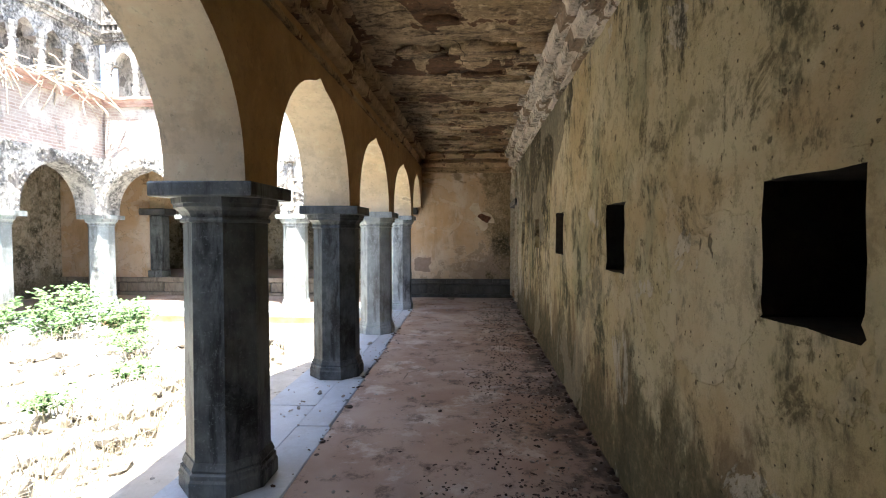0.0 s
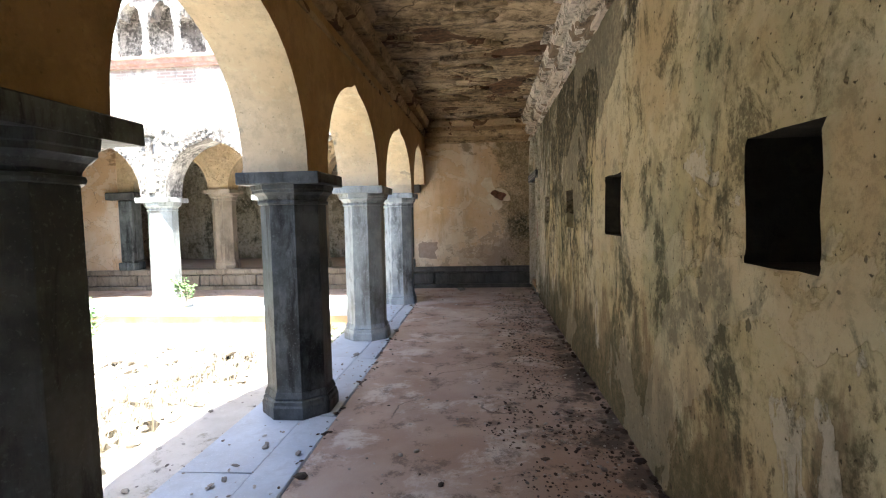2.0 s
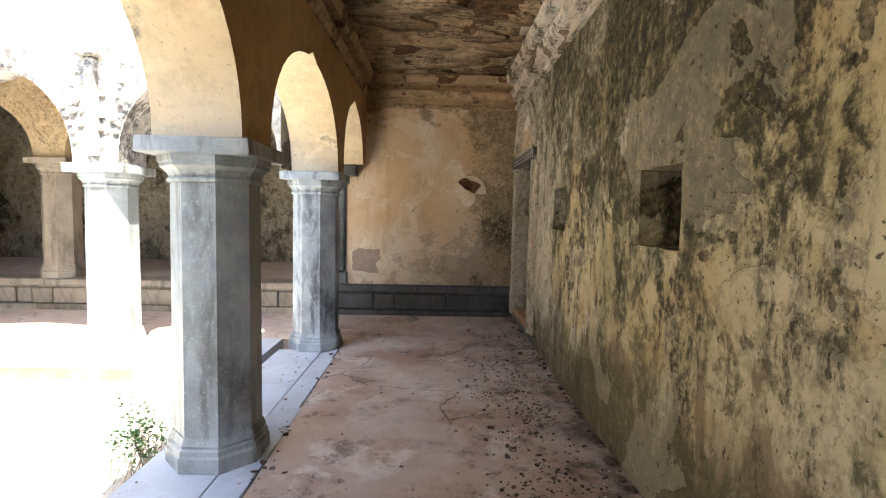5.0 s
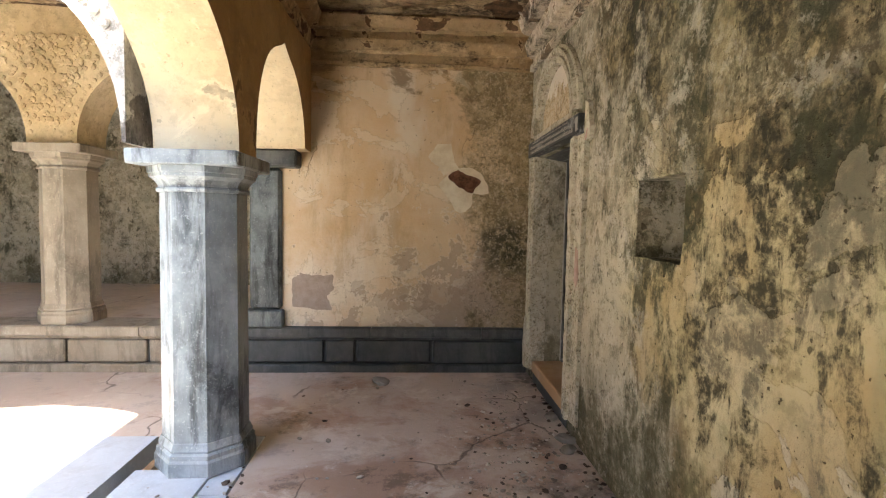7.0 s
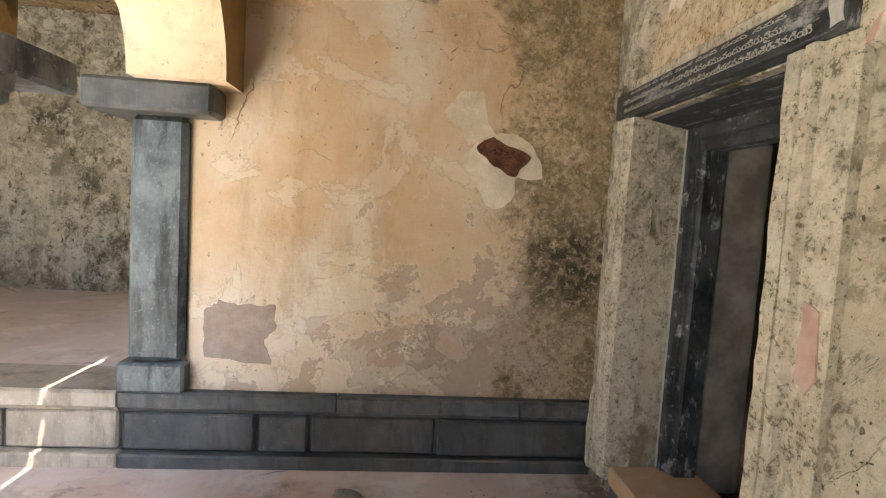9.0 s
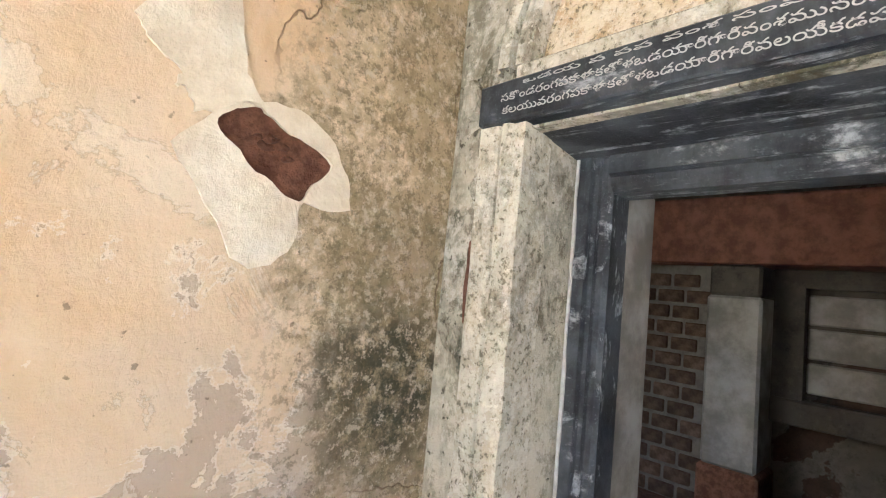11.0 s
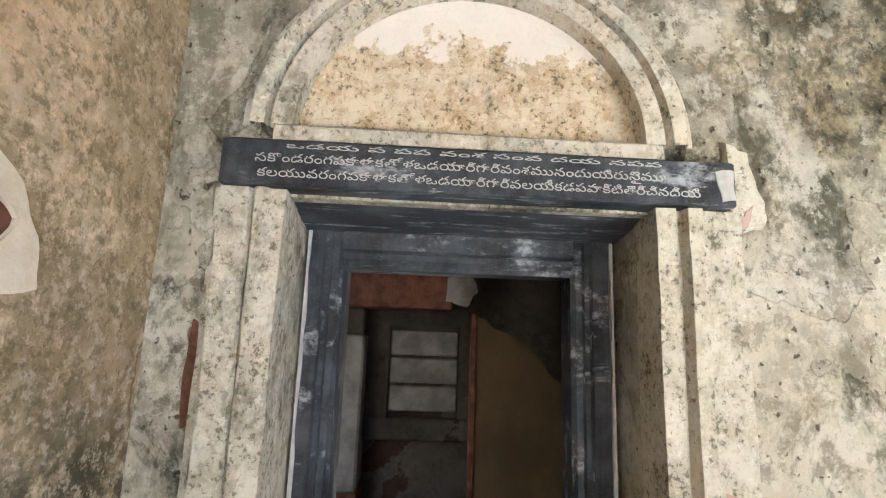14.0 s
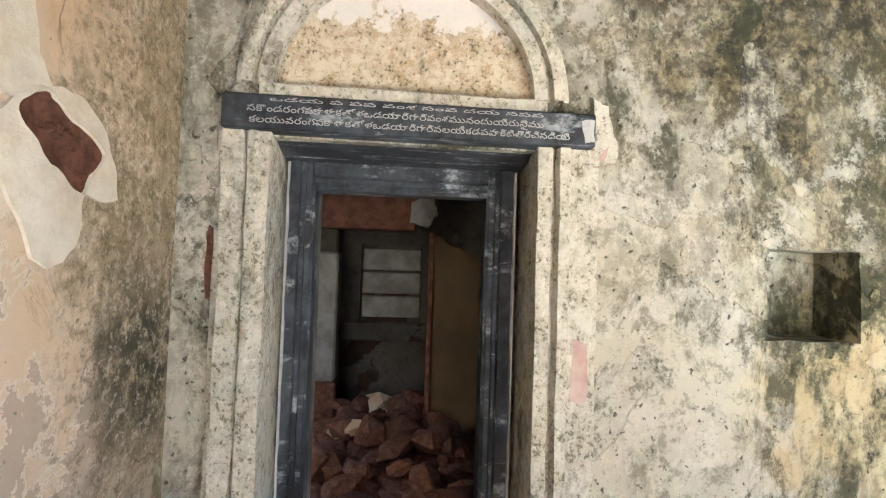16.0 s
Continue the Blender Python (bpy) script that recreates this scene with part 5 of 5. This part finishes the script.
def column_mesh():
    bm = bmesh.new()
    ring_stack(bm, [(0.075, 0.0), (0.075, 0.06), (0.05, 0.08), (0.065, 0.14), (0.07, 0.2), (0.045, 0.27), (0.055, 0.31), (0.045, 0.33), (0.05, 0.5), (0.062, 0.52), (0.05, 0.56), (0.07, 0.62), (0.075, 0.68), (0.085, 0.72), (0.085, 0.78)], 8)
    return mesh_of("column", bm, M_STUCCO)


COLM = column_mesh()
gal = thing("gallery_columns", (0, 0, 0), "row of turned white stucco columns on the upper gallery", "columns")
for u in ups:
    piece("column", COLM, gal, pose(u, NY0 + 0.03, 4.24))
galw = thing("gallery_columns", (0, 0, 0), "row of turned white stucco columns on the far upper gallery", "columns")
for u in wps:
    piece("column", COLM, galw, pose(-7.49, u, 4.24))
r = random.Random(81)
bm = bmesh.new()
for i in range(420):
    x = r.uniform(-7.4, -2.0)
    blob(bm, (x, NY0 + 0.09, r.uniform(5.15, 6.5)), r.uniform(0.025, 0.07), "y", r)
for u in wps:
    for i in range(26):
        blob(bm, (-7.505, u + r.uniform(-0.09, 0.09), r.uniform(4.3, 5.45)), r.uniform(0.03, 0.06), "x", r)
for i in range(330):
    blob(bm, (-7.545, r.uniform(3.4, 9.2), r.uniform(5.2, 6.5)), r.uniform(0.03, 0.075), "x", r)
solid("stucco_foliage", bm, M_STUCCO, "eroded lumpy stucco relief on the upper storey", "ornament", kind="stuff")


def tube(name, pts, rad, material):
    cu = bpy.data.curves.new(name, "CURVE")
    cu.dimensions, cu.bevel_depth, cu.bevel_resolution = "3D", rad, 1
    sp = cu.splines.new("POLY")
    sp.points.add(len(pts) - 1)
    for p, c in zip(sp.points, pts):
        p.co = (*c, 1)
    cu.materials.append(material)
    return cu


roots = thing("dry_roots", (-7.35, 8.0, 4.2), "tangle of dry bleached roots hanging from the ledge", "roots")
r = random.Random(91)
for i in range(60):
    y0 = r.uniform(-1.6, 0.9)
    p = Vector((r.uniform(-0.05, 0.12), y0, r.uniform(-0.05, 0.12)))
    d = Vector((r.uniform(0, 0.25), r.uniform(-0.6, 0.9), r.uniform(-0.3, 0.6)))
    pts = []
    for j in range(7):
        pts.append(tuple(p))
        p = p + d * 0.11
        d += Vector((r.uniform(-0.3, 0.3), r.uniform(-0.4, 0.4), r.uniform(-0.55, 0.2)))
    ob = new("root", tube("root", pts, r.uniform(0.006, 0.016), M_ROOT))
    ob.parent = roots
ob = new("branch", tube("branch", [(0.1, 0.3, 0.3), (0.3, 0.8, 0.05), (0.42, 1.15, -0.28)], 0.022, M_ROOT))
ob.parent = roots

# ---------------------------------------------------------------- room contents
pier = thing("room_pier", (3.8, 11.23, 0.1), "cracked whitewashed pier in the dim room", "pier")
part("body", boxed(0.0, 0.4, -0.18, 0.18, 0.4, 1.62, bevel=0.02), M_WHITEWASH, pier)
part("bare_head", boxed(0.012, 0.4, -0.17, 0.17, 1.62, 1.85, bevel=0.02), M_ROOM_SHADE, pier, "bare grey pier head")
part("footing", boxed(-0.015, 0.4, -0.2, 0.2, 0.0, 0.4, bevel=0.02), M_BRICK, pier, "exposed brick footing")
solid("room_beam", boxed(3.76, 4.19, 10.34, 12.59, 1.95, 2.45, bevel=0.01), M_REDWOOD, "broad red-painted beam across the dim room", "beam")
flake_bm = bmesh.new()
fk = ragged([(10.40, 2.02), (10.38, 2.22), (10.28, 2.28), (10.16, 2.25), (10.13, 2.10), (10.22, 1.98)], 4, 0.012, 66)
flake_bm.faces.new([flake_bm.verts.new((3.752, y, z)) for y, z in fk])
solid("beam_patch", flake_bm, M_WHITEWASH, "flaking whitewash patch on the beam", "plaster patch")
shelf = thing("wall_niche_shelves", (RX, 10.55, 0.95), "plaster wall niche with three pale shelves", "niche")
part("frame", boxed(-0.10, 0.0, -0.50, -0.31, -0.1, 1.05), M_ROOM_SHADE, shelf)
part("frame", boxed(-0.10, 0.0, 0.31, 0.50, -0.1, 1.05), M_ROOM_SHADE, shelf)
part("frame", boxed(-0.10, 0.0, -0.31, 0.31, 0.87, 1.05), M_ROOM_SHADE, shelf)
part("ledge", boxed(-0.14, 0.0, -0.50, 0.50, -0.1, 0.08, bevel=0.015), M_ROOM_SHADE, shelf)
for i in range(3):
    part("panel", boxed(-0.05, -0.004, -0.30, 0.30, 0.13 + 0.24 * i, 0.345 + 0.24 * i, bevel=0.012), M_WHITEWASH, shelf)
leaf = thing("door_leaf", (3.25, 10.15, 0.1), "ochre boarded panel standing in the dim room", "door leaf")
bm = bmesh.new()
# The diagonal shadow across the board is shaped as its missing upper corner.
shadow_edge = [(0.04, 0.0), (0.04, 1.78), (-0.03, 1.76), (-0.09, 1.70), (-0.20, 1.66), (-0.31, 1.60), (-0.42, 1.49), (-0.52, 1.36), (-0.60, 1.30), (-0.68, 1.14), (-0.75, 1.02), (-0.75, 0.0)]
shadow_edge = shadow_edge[:1] + ragged(shadow_edge[1:11], 3, 0.006, 65)[:-3] + shadow_edge[10:]
sides = [[bm.verts.new((x, y, z)) for y, z in shadow_edge] for x in (0.0, 0.05)]
bm.faces.new(sides[0])
bm.faces.new(sides[1][::-1])
for i in range(len(shadow_edge)):
    j = (i + 1) % len(shadow_edge)
    bm.faces.new((sides[0][i], sides[0][j], sides[1][j], sides[1][i]))
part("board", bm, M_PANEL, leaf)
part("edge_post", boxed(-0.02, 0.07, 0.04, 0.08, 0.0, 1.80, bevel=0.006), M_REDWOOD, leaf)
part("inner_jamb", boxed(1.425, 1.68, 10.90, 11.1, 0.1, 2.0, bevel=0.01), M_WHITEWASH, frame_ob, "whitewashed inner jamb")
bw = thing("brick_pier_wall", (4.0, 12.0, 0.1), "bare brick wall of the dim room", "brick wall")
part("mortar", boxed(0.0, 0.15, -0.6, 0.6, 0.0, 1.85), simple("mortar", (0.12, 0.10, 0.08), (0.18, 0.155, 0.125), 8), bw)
BR = mesh_of("brick", boxed(-0.02, 0.02, -0.10, 0.10, -0.05, 0.05, bevel=0.008), simple("dull_brown_brick", (0.085, 0.05, 0.033), (0.17, 0.11, 0.075), 14, 0.95, 1.0, 0.5))
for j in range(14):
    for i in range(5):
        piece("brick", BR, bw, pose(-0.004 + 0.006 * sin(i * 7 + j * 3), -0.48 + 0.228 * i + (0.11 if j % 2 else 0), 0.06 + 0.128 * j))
r = random.Random(101)
for i in range(62):
    x = 1.7 + 1.9 * abs(r.random()) ** 0.8
    yy = r.uniform(9.85, 11.05)
    s = r.choice((0.06, 0.08, 0.11, 0.15, 0.20))
    zz = 0.06 + 0.20 * max(0, (x - 1.6)) / 1.6
    bm = bmesh.new()
    lump(bm, (0, 0, 0), s, r, 0.85, 1)
    ob = solid("rubble_stone", bm, M_BRICK if r.random() < 0.97 else M_OCHRE, "fallen reddish rubble stone on the room floor", "stone", "rubble behind the doorway")
    ob.matrix_basis = pose(x, yy, zz + s * 0.35)
bm = bmesh.new()
for i in range(15):
    for j in range(13):
        lump(bm, (1.62 + 0.13 * i, 9.7 + 0.13 * j, 0.02 + 0.014 * i), 0.12, r, 0.7, 1)
solid("rubble_bed", bm, M_BRICK, "packed brick rubble covering the room floor", "rubble", kind="stuff")

# ---------------------------------------------------------------- writing on the lintel
def words(body, y_left, y_right, z, size):
    cu = bpy.data.curves.new("lettering", "FONT")
    cu.body, cu.size, cu.extrude = body, size, 0.0008
    cu.materials.append(M_INK)
    ob = new("lettering", cu)
    bpy.context.view_layer.update()
    w = max(0.01, ob.dimensions.x)
    ob.parent = lintel
    k = (y_left - y_right) / w
    ob.matrix_basis = Matrix.Translation((0.9305, y_left, z)) @ Matrix(((0, 0, -1, 0), (-1, 0, 0, 0), (0, 1, 0, 0), (0, 0, 0, 1))) @ Matrix.Diagonal((k, 1, 1, 1))
    return ob


words("ఒడయ ప పప వంశ సంవ దయ నపవ", 11.0, 9.95, 2.211, 0.021)
words("సకొండరంగపకాళాకతోళఒడయారిగారివంశమునందుయిరుసైమూ", 11.08, 9.93, 2.170, 0.034)
words("కలయువరంగపకాళాకతోళఒడయారిగారివలయీకడపవాకిటితెరిచినదియి", 11.07, 9.84, 2.128, 0.034)

# ---------------------------------------------------------------- litter on the corridor floor
r = random.Random(111)
bm = bmesh.new()
for i in range(2000):
    yy = r.uniform(0.2, 11.1)
    if r.random() < 0.75:
        x = min(0.97, max(-0.9, r.gauss(0.62, 0.22)))
    else:
        x = r.uniform(-0.95, 0.95)
    s = abs(r.gauss(0, 0.007)) + 0.003
    lump(bm, (x, yy, s * 0.3), s, r, 0.55, 1)
for i in range(420):
    x, yy = min(0.95, r.gauss(0.55, 0.22)), r.gauss(8.75, 0.55)
    s = abs(r.gauss(0, 0.009)) + 0.004
    lump(bm, (x, yy, s * 0.3), s, r, 0.55, 1)
for i in range(330):
    x, yy = r.uniform(-1.9, -1.0), r.uniform(1.0, 9.3)
    if min(abs(yy - p[1]) for p in ROW_E) < 0.3 and -1.75 < x < -1.05:
        continue
    s = abs(r.gauss(0, 0.007)) + 0.004
    lump(bm, (x, yy, 0.004 + s * 0.3), s, r, 0.55, 1)
solid("plaster_chips", bm, M_CHIPS, "scattered pale plaster chips on the floor", "debris", kind="stuff")
bm = bmesh.new()
for i in range(620):
    yy = r.uniform(0.3, 10.8)
    x = min(0.97, max(-1.2, r.gauss(0.66, 0.22))) if r.random() < 0.86 else r.uniform(-1.25, 0.95)
    s = abs(r.gauss(0, 0.009)) + 0.005
    lump(bm, (x, yy, s * 0.18), s, r, 0.25, 1)
for i in range(160):
    yy = r.uniform(0.3, 11)
    s = abs(r.gauss(0, 0.014)) + 0.012
    lump(bm, (0.985 - abs(r.gauss(0, 0.03)), yy, s * 0.3), s, r, 0.6, 1)
for i in range(120):
    yy = r.uniform(0.3, 9.5)
    s = abs(r.gauss(0, 0.01)) + 0.008
    lump(bm, (kerb_edge(yy) + r.gauss(0, 0.03), yy, s * 0.2), s, r, 0.4, 1)
for i in range(44):
    cx0, cy0 = min(0.85, r.gauss(0.52, 0.2)), r.uniform(0.8, 9.2)
    for j in range(46):
        s = abs(r.gauss(0, 0.006)) + 0.004
        lump(bm, (min(0.97, r.gauss(cx0, 0.085)), r.gauss(cy0, 0.13), s * 0.25), s, r, 0.5, 1)
solid("dark_litter", bm, M_DARKLITTER, "dry dark leaf and earth litter along the wall", "litter", kind="stuff")
for x, yy, s in ((-0.42, 10.95, 0.09), (-1.36, 4.15, 0.03), (-1.33, 6.3, 0.035), (-1.42, 3.75, 0.025), (0.93, 9.75, 0.07), (0.9, 9.6, 0.05), (0.94, 10.15, 0.06)):
    bm = bmesh.new()
    lump(bm, (0, 0, 0), s, r, 0.6, 2)
    ob = solid("stone", bm, M_RUBBLE, "small loose stone lying on the floor", "stone", "loose stones")
    ob.matrix_basis = pose(x, yy, s * 0.25)

# ---------------------------------------------------------------- courtyard rubble and weeds
def ground_z(x, y):
    return base_z(x, y) + 0.04 * sin(x * 2.1 + y * 1.3) + mound(x, y) * (0.36 + 0.10 * sin(x * 1.7) * sin(y * 1.9))


r = random.Random(121)
bm = bmesh.new()
n = 0
while n < 1300:
    x, yy = r.uniform(-7.0, -2.5), r.uniform(0.8, 7.6)
    edge = abs(x + 2.72) < 0.25
    if mound(x, yy) < 0.15 or (not edge and r.random() < 0.45):
        continue
    s = abs(r.gauss(0, 0.05)) + 0.025
    lump(bm, (x, yy, ground_z(x, yy) + s * 0.15), s, r, 0.55, 1)
    n += 1
for i in range(160):
    x, yy = r.uniform(-7.2, -1.95), r.uniform(0.5, 8.9)
    s = abs(r.gauss(0, 0.02)) + 0.01
    lump(bm, (x, yy, ground_z(x, yy) + s * 0.2), s, r, 0.6, 1)
for i in range(46):
    yy = r.uniform(1.6, 6.6)
    x = -2.78 - r.uniform(0.0, 0.25)
    for j in range(r.randint(2, 5)):
        L, W = r.uniform(0.09, 0.2), r.uniform(0.06, 0.11)
        z = ground_z(-2.6, yy) + 0.03 + 0.052 * j
        res = bmesh.ops.create_cube(bm, size=1.0)
        turn = Euler((r.gauss(0, 0.08), r.gauss(0, 0.08), r.uniform(-0.5, 0.5))).to_matrix()
        for v in res["verts"]:
            v.co = Vector((x + r.uniform(-0.005, 0.005), yy, z)) + turn @ Vector((v.co.x * W, v.co.y * L, v.co.z * 0.042))
solid("rubble", bm, M_RUBBLE, "sunlit broken brick and stone rubble in the courtyard", "rubble", kind="stuff")

bm = bmesh.new()
for i in range(5200):
    x = -2.75 + r.gauss(0, 0.16) if i % 2 else r.uniform(-6.8, -2.6)
    yy = r.uniform(0.9, 7.6)
    if mound(x, yy) < 0.05:
        continue
    z = ground_z(x, yy)
    h, a = r.uniform(0.08, 0.32), r.uniform(0, 2 * pi)
    lean = Vector((r.gauss(0.25, 0.35), r.gauss(0, 0.35), 0)) * h
    w = Vector((cos(a), sin(a), 0)) * 0.004
    b = Vector((x, yy, z - 0.01))
    mid, tip = b + lean * 0.4 + Vector((0, 0, h * 0.7)), b + lean + Vector((0, 0, h * r.uniform(0.5, 0.95)))
    v = [bm.verts.new(p) for p in (b - w, b + w, mid + w * 0.8, mid - w * 0.8, tip)]
    bm.faces.new((v[0], v[1], v[2], v[3]))
    bm.faces.new((v[3], v[2], v[4]))
solid("dry_grass", bm, M_STRAW, "bleached dry grass hanging over the rubble", "grass", kind="stuff")


def weed(at, height, spread, stems, seed, size=0.05, label="leafy green weed growing in the courtyard"):
    """Stems with pairs of small pointed leaves."""
    r = random.Random(seed)
    p = thing("weed", at, label, "plant", "courtyard weeds")
    bs, bl = bmesh.new(), bmesh.new()
    for i in range(stems):
        a = r.uniform(0, 2 * pi)
        top = Vector((cos(a) * spread * r.uniform(0.1, 1), sin(a) * spread * r.uniform(0.1, 1), height * r.uniform(0.55, 1)))
        foot = Vector((r.gauss(0, spread * 0.25), r.gauss(0, spread * 0.25), -0.03))
        bend = Vector((r.gauss(0, 0.06), r.gauss(0, 0.06), 0.1))
        prev = None
        for j in range(7):
            t = j / 6
            c = foot.lerp(top, t) + bend * sin(pi * t)
            w = 0.006 * (1 - 0.7 * t)
            ring = [bs.verts.new(c + Vector((w * cos(k * 2.094), w * sin(k * 2.094), 0))) for k in range(3)]
            if prev:
                for k in range(3):
                    bs.faces.new((prev[k], prev[(k + 1) % 3], ring[(k + 1) % 3], ring[k]))
            prev = ring
            if j > 1:
                for q in range(5):
                    b = r.uniform(0, 2 * pi)
                    L = size * r.uniform(0.7, 1.4)
                    d = Vector((cos(b), sin(b), r.uniform(-0.3, 0.5))).normalized()
                    sd = d.cross(Vector((0, 0, 1))).normalized() * L * 0.32
                    o = c + d * 0.015
                    up = Vector((0, 0, 0.12 * L))
                    v = [bl.verts.new(x) for x in (o, o + d * L * 0.5 + sd - up, o + d * L, o + d * L * 0.5 - sd - up, o + d * L * 0.5 + up)]
                    bl.faces.new((v[0], v[1], v[4]))
                    bl.faces.new((v[1], v[2], v[4]))
                    bl.faces.new((v[2], v[3], v[4]))
                    bl.faces.new((v[3], v[0], v[4]))
    part("stem", bs, M_STRAW, p)
    part("foliage", bl, M_LEAF, p)


weed((-6.2, 6.9, -0.15), 0.85, 0.75, 46, 1, 0.075)
weed((-5.2, 6.6, -0.05), 0.5, 0.5, 24, 2, 0.06)
weed((-4.5, 5.9, 0.0), 0.35, 0.45, 20, 3)
weed((-3.4, 4.3, -0.02), 0.25, 0.3, 10, 4)
weed((-5.1, 9.18, 0.0), 0.5, 0.2, 9, 5, 0.06)
weed((-2.08, 7.5, -0.38), 0.62, 0.28, 26, 6, 0.03, "feathery green weed beside the kerb")
weed((-2.15, 3.9, -0.37), 0.16, 0.2, 14, 7, 0.02, "low green weed beside the kerb")
weed((-2.75, 9.25, 0.0), 0.12, 0.14, 7, 8, 0.025, "small green sprig in a joint of the coping")
weed((-6.75, 6.2, -0.1), 0.7, 0.6, 34, 9, 0.07)
weed((-5.7, 6.1, -0.05), 0.55, 0.55, 30, 10, 0.065)
weed((-5.55, 7.35, -0.3), 0.8, 0.5, 26, 11, 0.075)
weed((-4.0, 5.2, 0.0), 0.3, 0.4, 18, 12, 0.04)
weed((-3.3, 3.3, 0.0), 0.28, 0.3, 14, 13, 0.04)
